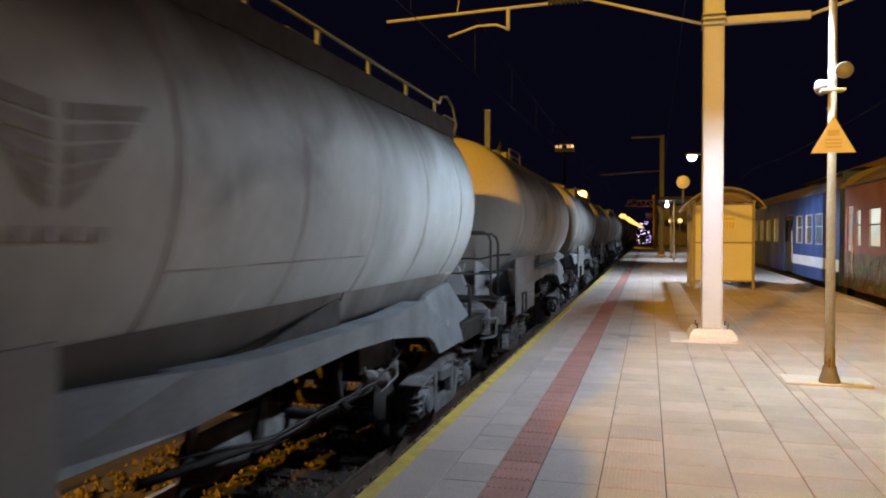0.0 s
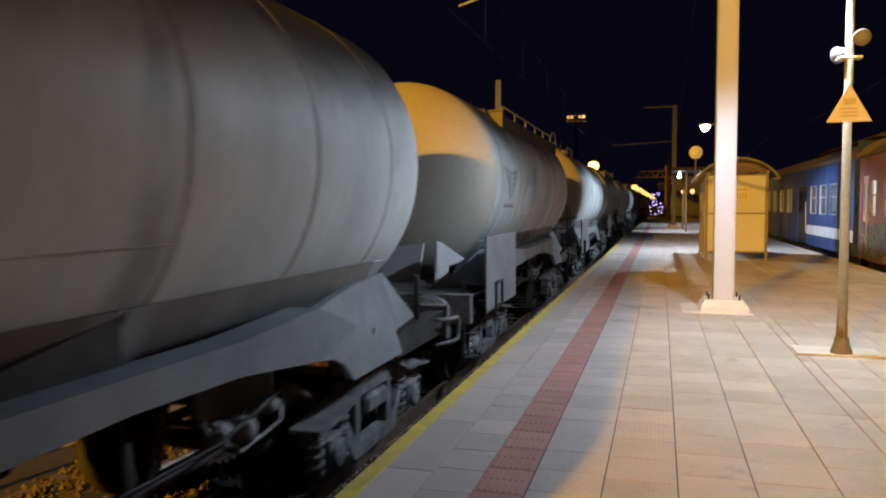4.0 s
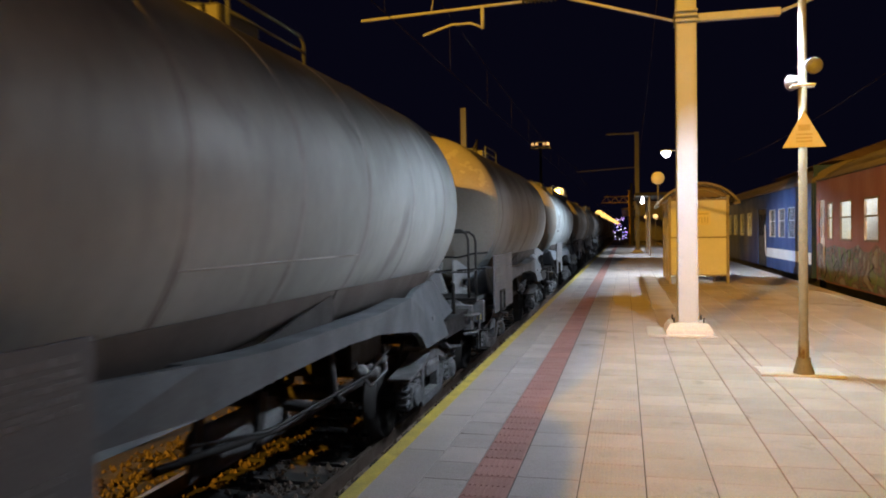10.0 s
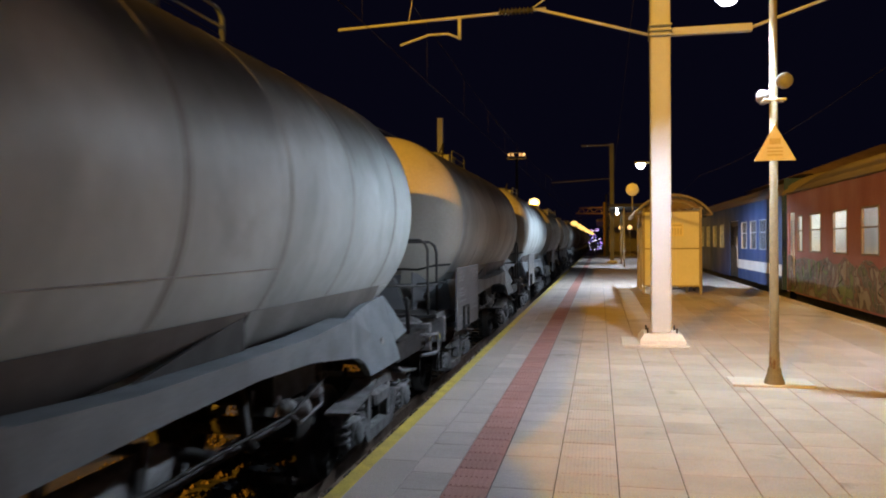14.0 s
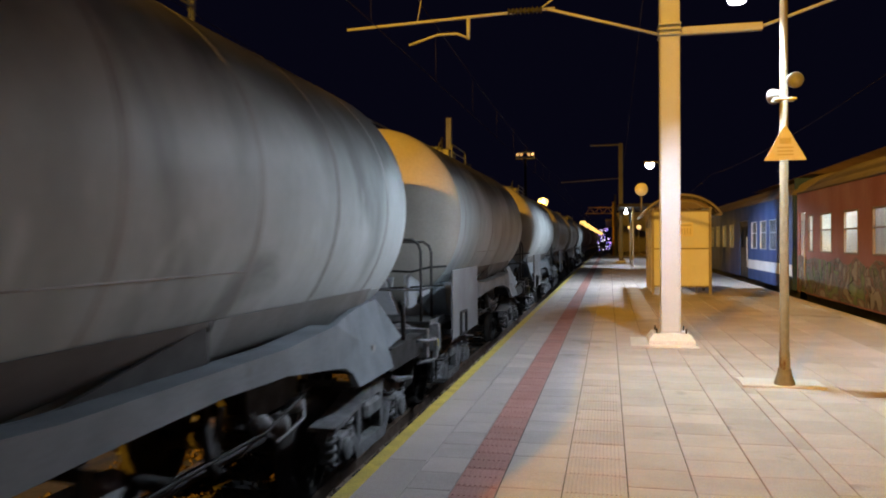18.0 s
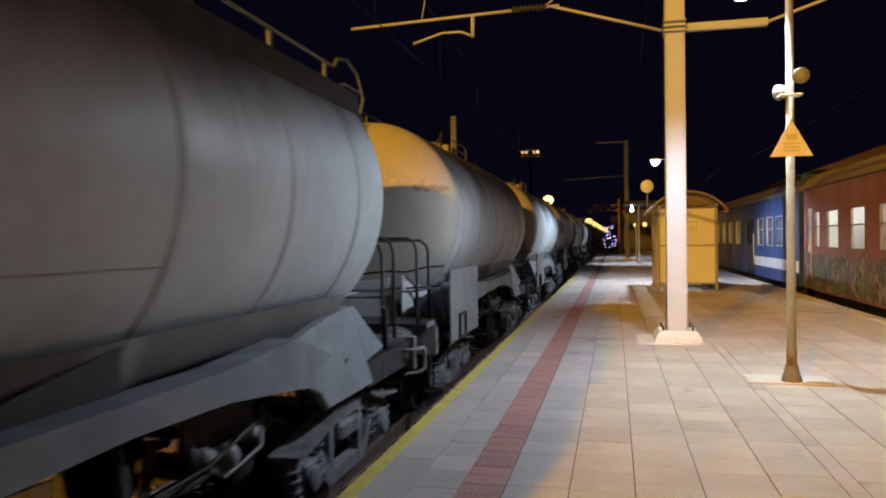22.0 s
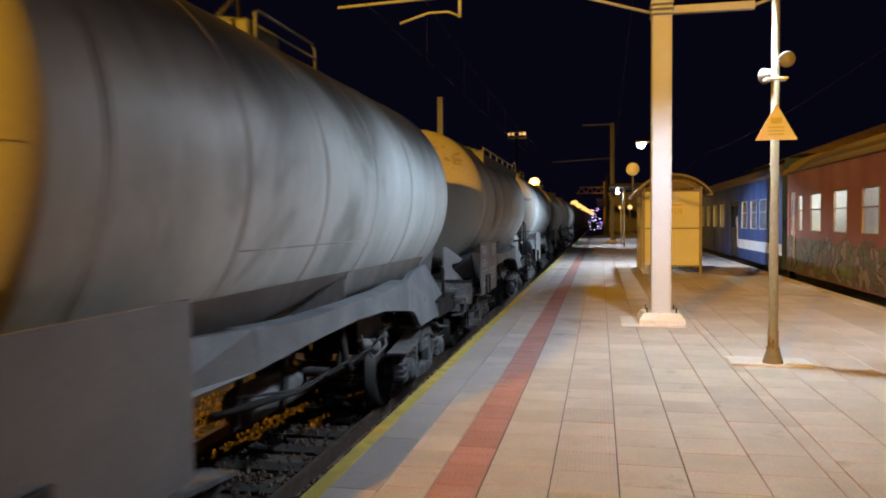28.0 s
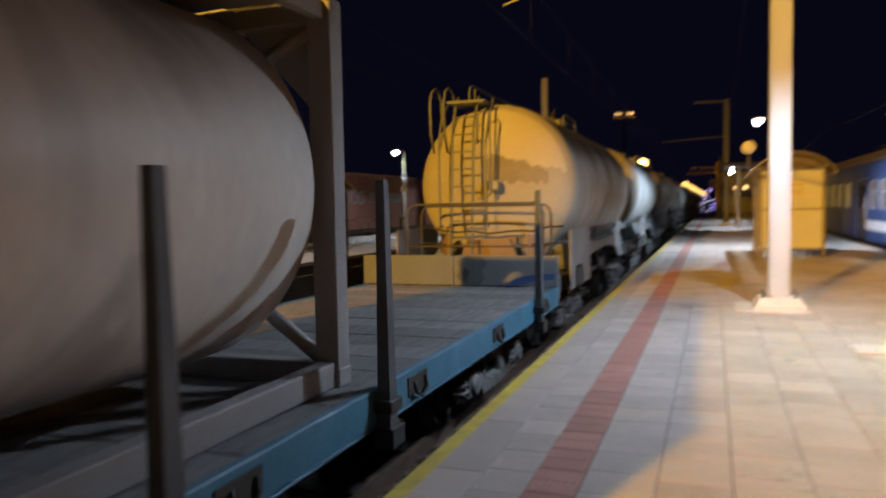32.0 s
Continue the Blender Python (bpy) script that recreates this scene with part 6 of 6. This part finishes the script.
red_windows = [(20.35, 20.85)] + [(a, a + 0.98) for a in (18.75, 16.87, 15.05)] + [(13.2 - i * 1.9, 14.35 - i * 1.9) for i in range(9)]
coach(-4.4, 22.0, COACHRED, COACHROOF, "dull red passenger coach with graffiti along its lower side", red_windows, [(21.15, 21.75)], False, True, True)
blue_windows = [(23.1, 23.9), (24.6, 25.6), (26.1, 27.1), (27.7, 28.7), (32.6, 33.6), (34.6, 35.6), (36.6, 37.6), (38.6, 39.6), (40.6, 41.6), (42.6, 43.6), (44.6, 45.6)]
coach(22.55, 48.9, COACHBLUE, COACHROOF, "dark blue passenger coach with a white waist stripe", blue_windows, [(29.4, 31.2)], True, False)
coach(49.5, 75.9, COACHBLUE, COACHROOF, "distant blue passenger coach in the dark", [(51 + i * 2.1, 52 + i * 2.1) for i in range(11)], [(74.2, 75.0)], True, False)

# ---- across the tracks ----
def fence():
    t = thing("wire_fence", "dark steel fence posts strung with coiled razor wire", "fence", (-6.6, 0, 0))
    for i in range(16):
        y = 1.83 + i * 2.76
        part("post", Mesh().box(-0.035, 0.035, y - 0.035, y + 0.035, -1.05, 1.29, 0.006), POSTBLACK, t)
    pts = []
    for i in range(1400):
        a = i * 0.45
        pts.append((0.06 + 0.26 * math.cos(a) * (1 + 0.15 * math.sin(i * 0.7)), 1.6 + i * 0.030, 1.03 + 0.27 * math.sin(a) + 0.03 * math.sin(i * 0.13)))
    part("wire_coil", Mesh().tube(pts, 0.004, 4), GRIME, t, "coiled razor wire")
    for z in (0.35, 0.8):
        part("strand", Mesh().tube([(0, 1.6, z), (0, 43, z)], 0.004, 4), FRAME, t)


fence()


def freight_wagon(x, y0, y1, z0, z1, mat, label, pitch=0.22):
    """Corrugated box on a low wagon frame."""
    w = thing("freight_wagon", label, "freight wagon", (x, 0, 0), group="parked freight wagons")
    prof, y = [], y0
    while y < y1 - pitch:
        prof += [(y, 0.0), (y + pitch * 0.45, 0.0), (y + pitch * 0.55, -0.05), (y + pitch * 0.9, -0.05)]
        y += pitch
    prof.append((y1, 0.0))
    vs, fs = [], []
    for yy, d in prof:
        vs += [(1.3 + d, yy, z0), (1.3 + d, yy, z1)]
    for i in range(len(prof) - 1):
        fs.append((2 * i, 2 * i + 2, 2 * i + 3, 2 * i + 1))
    part("side_wall", Mesh().add(vs, fs), mat, w, "corrugated side wall")
    part("body", Mesh().box(-1.3, 1.22, y0, y1, z0, z1), mat, w)
    part("frame", Mesh().box(-1.3, 1.33, y0 - 0.3, y1 + 0.3, z0 - 0.25, z0 - 0.02), GRIME, w)
    part("roof_rail", Mesh().box(1.2, 1.36, y0, y1, z1, z1 + 0.1), mat, w)
    for yy in (y0, y1 - 0.16):
        part("corner_post", Mesh().box(1.2, 1.38, yy, yy + 0.16, z0, z1 + 0.08), CORRUYELLOW if mat is CORRU else mat, w)
    for yy in (y0 + 1.5, y0 + 3.3, y1 - 3.3, y1 - 1.5):
        part("wheelset", WHEELSET, WHEEL, w, at=(0, yy, RAIL_Z + 0.46))
    return w


fa = freight_wagon(-20.6, 20.4, 34.0, 0.25, 3.45, CORRU, "weathered ochre corrugated freight wagon")
# dark sheet laid over the end face of the body
part("end_wall", Mesh().box(-1.3, 1.19, 20.36, 20.39, 0.25, 3.45), CORRUDARK, fa, "dark brown end wall")
part("end_lintel", Mesh().box(1.2, 1.38, 17.6, 20.4, 3.28, 3.53), CORRUYELLOW, fa, "yellow lintel bar")
part("side_label", Mesh().box(1.302, 1.312, 22.6, 23.15, 0.75, 1.35), LETTER, fa, "small white label plate")
part("side_label", Mesh().box(1.302, 1.312, 20.9, 21.4, 1.15, 1.35), LETTER, fa, "small white label plate")
part("side_opening", Mesh().box(1.305, 1.33, 24.6, 28.4, 1.6, 2.6), BLACK, fa, "dark opening in the side")
fb = freight_wagon(-20.6, 35.0, 48.5, 0.25, 3.4, REDBOX, "faded red container wagon with white painted lettering", 0.5)
lt = Mesh()
for i in range(3):
    lt.lathe("x", (1.31, 38.0 + i * 0.9, 2.1), [(0.0, 0.42), (0.01, 0.42), (0.01, 0.30), (0.0, 0.30)], 20)
for i in range(9):
    lt.box(1.305, 1.315, 41.0 + i * 0.55, 41.36 + i * 0.55, 1.8, 2.4, 0.001)
part("white_marks", lt, LETTER, fb, "white painted marks")
freight_wagon(-20.6, 50.0, 64.0, 0.25, 3.4, REDBOX, "faded red freight wagon in the dark", 0.5)
freight_wagon(-20.6, 3.5, 17.0, 0.25, 2.7, CORRUDARK, "dark ochre freight wagon", 0.3)

# ---- far distance ----
tower = thing("floodlight_tower", "distant tall floodlight tower with a lit lamp cluster", "light tower", (-12.9, 120, 0))
part("pole", Mesh().tube([(0, 0, -1), (0, 0, 15)], [0.35, 0.16]), GRIME, tower)
part("lamp_ring", Mesh().box(-1.5, 1.5, -0.5, 0.5, 14.6, 14.9).box(-1.2, 1.2, -0.4, 0.4, 15.5, 15.7), MAST, tower)
for x in (-1.2, -0.6, 0.6, 1.2):
    h = part("flood_head", Mesh().box(x - 0.25, x + 0.25, -0.4, 0.2, 15.0, 15.5, 0.05), MAST, tower)
    part("flood_lens", Mesh().box(x - 0.2, x + 0.2, -0.43, -0.41, 15.05, 15.45), glowing("dim flood lens", (1.0, 0.55, 0.2), 1.0 if x < 1 else 2.4), h)

s1 = thing("sodium_street_lamp", "glaring orange sodium lamp on a distant pole", "street lamp", (-9.15, 108.5, 0), group="distant sodium lamps")
part("pole", Mesh().tube([(0, 0, -1), (0, 0, 6.9)], 0.09), GRIME, s1)
part("bulb", Mesh().lathe("z", (0, -0.5, 7.0), [(-0.7, 0.001), (-0.5, 0.6), (0.0, 0.8), (0.5, 0.6), (0.7, 0.001)][::-1], 16), glowing("glaring sodium bulb", (1.0, 0.68, 0.28), 2.2), s1)
for i in range(10):
    q = thing("sodium_street_lamp", "orange sodium lamp on a far pole beside the tracks", "street lamp", (-8.0 + 0.25 * i, 245 + i * 42, 0), group="distant sodium lamps")
    part("pole", Mesh().tube([(0, 0, -1.1), (0, 0, 6.6)], 0.09, 6), GRIME, q)
    part("bulb", Mesh().lathe("z", (0, 0, 7.0), [(-0.9, 0.001), (-0.7, 0.8), (0, 1.2), (0.7, 0.8), (0.9, 0.001)][::-1], 12), BULB, q)
portal = thing("signal_gantry", "distant steel cantilever gantry lit orange over the tracks", "gantry", (0, 118, 0))
part("post", Mesh().box(0.55, 0.85, -0.1, 0.1, -1, 7.4), CORRUYELLOW, portal)
gb = Mesh()
for z in (5.6, 6.5):
    gb.box(-3.6 + (0.5 if z > 6 else 0.0), 0.56, -0.08, 0.08, z, z + 0.14)
for i in range(3):
    gb.tube([(-3.4 + i * 1.3, 0, 5.68), (-2.75 + i * 1.3, 0, 6.55)], 0.05, 6).tube([(-2.75 + i * 1.3, 0, 6.55), (-2.1 + i * 1.3, 0, 5.68)], 0.05, 6)
part("truss", gb, CORRUYELLOW, portal)
xm = thing("light_garland", "cluster of small blue and white festive lights at the platform's end", "lights", (-0.9, 150, 0))
rnd = random.Random(2)
for i in range(40):
    z = rnd.uniform(0, 1)
    c = [(0.3, 0.25, 1.0), (0.9, 0.9, 1.0), (0.5, 0.3, 1.0)][i % 3]
    part("bulb", Mesh().lathe("z", (rnd.uniform(-1.7, 1.7) * (1 - z * 0.6), rnd.uniform(-0.4, 0.4), -0.4 + z * 4.2), [(-0.12, 0.001), (0, 0.15), (0.12, 0.001)], 8), glowing("festive bulb", c, 1.6), xm)
part("frame", Mesh().tube([(0, 0, -1), (0, 0, 4)], 0.06), GRIME, xm)
for x, y, z in ((1.5, 95, 3.2), (2.9, 110, 3.3), (2.0, 130, 3.6), (3.2, 84, 2.9)):
    q = thing("platform_globe_lamp", "small glowing globe lamp far down the platform", "lamp", (x, y, 0), group="distant globe lamps")
    part("post", Mesh().tube([(0, 0, -1), (0, 0, z)], 0.05, 6), MAST, q)
    part("globe", Mesh().lathe("z", (0, 0, z), [(-0.25, 0.001), (-0.18, 0.18), (0, 0.25), (0.18, 0.18), (0.25, 0.001)], 12), glowing("warm globe", (1.0, 0.62, 0.25), 1.7), q)
hall = thing("station_building", "dark low station building at the platform's far end", "building", (0, 0, 0))
part("wall", Mesh().box(2.0, 30, 170, 180, -1, 7), CONCRETE, hall)
part("roof", Mesh().box(1.4, 30.6, 169, 181, 7, 7.6), ROOF, hall)
part("canopy", Mesh().box(-0.5, 2.0, 120, 175, 4.6, 4.85), ROOF, hall)

house = thing("goods_building", "low building with a hipped brown tile roof behind the coaches", "building")
part("wall", Mesh().box(9.4, 30.0, 37.0, 49.0, -1.0, 4.4), CONCRETE, house)
hip = Mesh().add([(8.8, 36.2, 4.4), (30.6, 36.2, 4.4), (30.6, 49.8, 4.4), (8.8, 49.8, 4.4), (14.4, 43.0, 6.4), (30.6, 43.0, 6.4)],
                 [(0, 1, 5, 4), (2, 3, 4, 5), (3, 0, 4), (1, 2, 5), (3, 2, 1, 0)])
part("roof", hip, TILEROOF, house, "hipped brown tile roof")

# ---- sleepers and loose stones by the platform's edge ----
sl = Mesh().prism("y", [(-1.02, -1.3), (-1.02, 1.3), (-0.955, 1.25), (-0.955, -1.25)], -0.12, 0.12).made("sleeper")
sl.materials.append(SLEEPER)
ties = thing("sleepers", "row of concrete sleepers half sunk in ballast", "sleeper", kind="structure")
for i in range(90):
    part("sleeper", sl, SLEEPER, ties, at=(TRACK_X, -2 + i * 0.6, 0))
rnd = random.Random(7)
st = Mesh()
for i in range(9500):
    x, y, r = rnd.uniform(-5.4, -1.75), 1.5 + 22 * rnd.random() ** 1.6, rnd.uniform(0.02, 0.05)
    a = rnd.uniform(0, 6.28)
    z = -0.98 + rnd.uniform(-0.01, 0.035)
    c, s = math.cos(a) * r, math.sin(a) * r
    h = r * rnd.uniform(0.6, 1.1)
    st.add([(x + c, y + s, z), (x - s, y + c, z - 0.01), (x - c * 0.8, y - s * 0.8, z), (x + s, y - c, z - 0.01), (x + c * 0.2, y + s * 0.3, z + h), (x, y, z - h)],
           [(0, 1, 4), (1, 2, 4), (2, 3, 4), (3, 0, 4), (1, 0, 5), (2, 1, 5), (3, 2, 5), (0, 3, 5)])
solid("ballast_stones", st, STONE, "loose brown ballast stones between the rails", "ballast", "stuff")

# ---- paving slabs ----
slabs = thing("slab_paving", "beige concrete slabs laid in rows along the platform", "paving", kind="structure")
COLS = ((-1.215, -0.935), (-0.66, -0.28), (-0.277, 0.105), (0.108, 0.50), (0.503, 0.92), (0.923, 1.305), (1.308, 1.425), (1.428, 1.84), (1.843, 2.255), (2.258, 2.67), (2.673, 3.08), (3.083, 3.51))
cache = {}


def slab_mesh(wd, ln, gap, ridged=False):
    key = (round(wd, 3), round(ln, 3), gap, ridged)
    if key not in cache:
        m = Mesh().box(0.0022, wd - 0.0022, gap, ln - gap, -0.05, 0.0, 0.002)
        if ridged:
            n = int((wd - 0.04) / 0.026)
            for i in range(n):
                x = 0.025 + i * 0.026
                m.box(x, x + 0.012, 0.012, ln - 0.012, -0.002, 0.005, 0.002)
        cache[key] = m.made("slab")
    return cache[key]


far = Mesh()
LENGTHS = (0.345, 0.345, 0.375, 0.385, 0.355, 0.40, 0.50, 0.42, 0.37, 0.37, 0.37, 0.37)
for c, (a, b) in enumerate(COLS):
    ln = LENGTHS[c]
    y = first = 2.0 + 0.13 * c % ln
    while y < PLAT_END - 1:
        gap = rnd.choice((0.0008, 0.0012, 0.0018, 0.0032))
        if y < (11.0 if c < 8 else 8.0):
            o = part("slab", slab_mesh(b - a, ln, gap, c == 2 and y < 8.2), TILE, slabs, at=(a, y, rnd.uniform(-0.001, 0.001)))
            o.rotation_euler = (rnd.uniform(-0.001, 0.001), rnd.uniform(-0.002, 0.002), 0)
        else:
            far.box(a + 0.001, b - 0.001, y + gap, y + ln - gap, -0.05, 0.0, 0.002)
        y += ln
    for i in range(20):
        far.box(a + 0.001, b - 0.001, first - 0.002 - (i + 1) * 2.0, first - 0.004 - i * 2.0, -0.05, -0.001, 0.003)
tagged(part("far_slabs", far, TILE_FAR, slabs), kind="stuff")
guide = thing("guide_strip", "red ribbed guide tiles along the platform edge", "tactile paving", kind="structure")
rm = Mesh().box(0.001, 0.264, 0.002, 0.366, -0.05, 0.001, 0.004)
for i in range(7):                                                    # lengthwise ribs, broken in the middle
    x = 0.024 + i * 0.034
    rm.box(x - 0.008, x + 0.008, 0.016, 0.178, -0.002, 0.0055, 0.002).box(x - 0.008, x + 0.008, 0.190, 0.352, -0.002, 0.0055, 0.002)
rm = rm.made("guide_tile")
rm.materials.append(RED)
fr = Mesh()
for i in range(200):
    y = 2.3 + i * 0.369
    if i < 62:
        part("guide_tile", rm, RED, guide, at=(-0.932, y, 0))
    else:
        fr.box(-0.93, -0.666, y + 0.002, y + 0.366, -0.05, 0.001, 0.005)
fr.box(-0.93, -0.666, -40, 2.29, -0.05, 0.001)
tagged(part("far_guide_tiles", fr, RED_FAR, guide), kind="stuff")


def motions():
    rows = [(float(t), ROLLED[t]) for t in range(33)]
    for k, w in train.items():
        walk(w, [(t, pose(TRACK_X, stand(k) + s, RAIL_Z)) for t, s in rows])
    walk(container, [(t, pose(TRACK_X, stand(7) + s, RAIL_Z)) for t, s in rows])
    steps = [i * 0.2 for i in range(161)]
    for k in range(-1, 8):
        for o in train[k].children:
            if o.name.startswith("wheelset"):
                x, y, z = o.location
                walk(o, [(t, pose(x, y, z, -math.degrees(roll_at(t) / 0.46), 0, 0)) for t in steps])


motions()
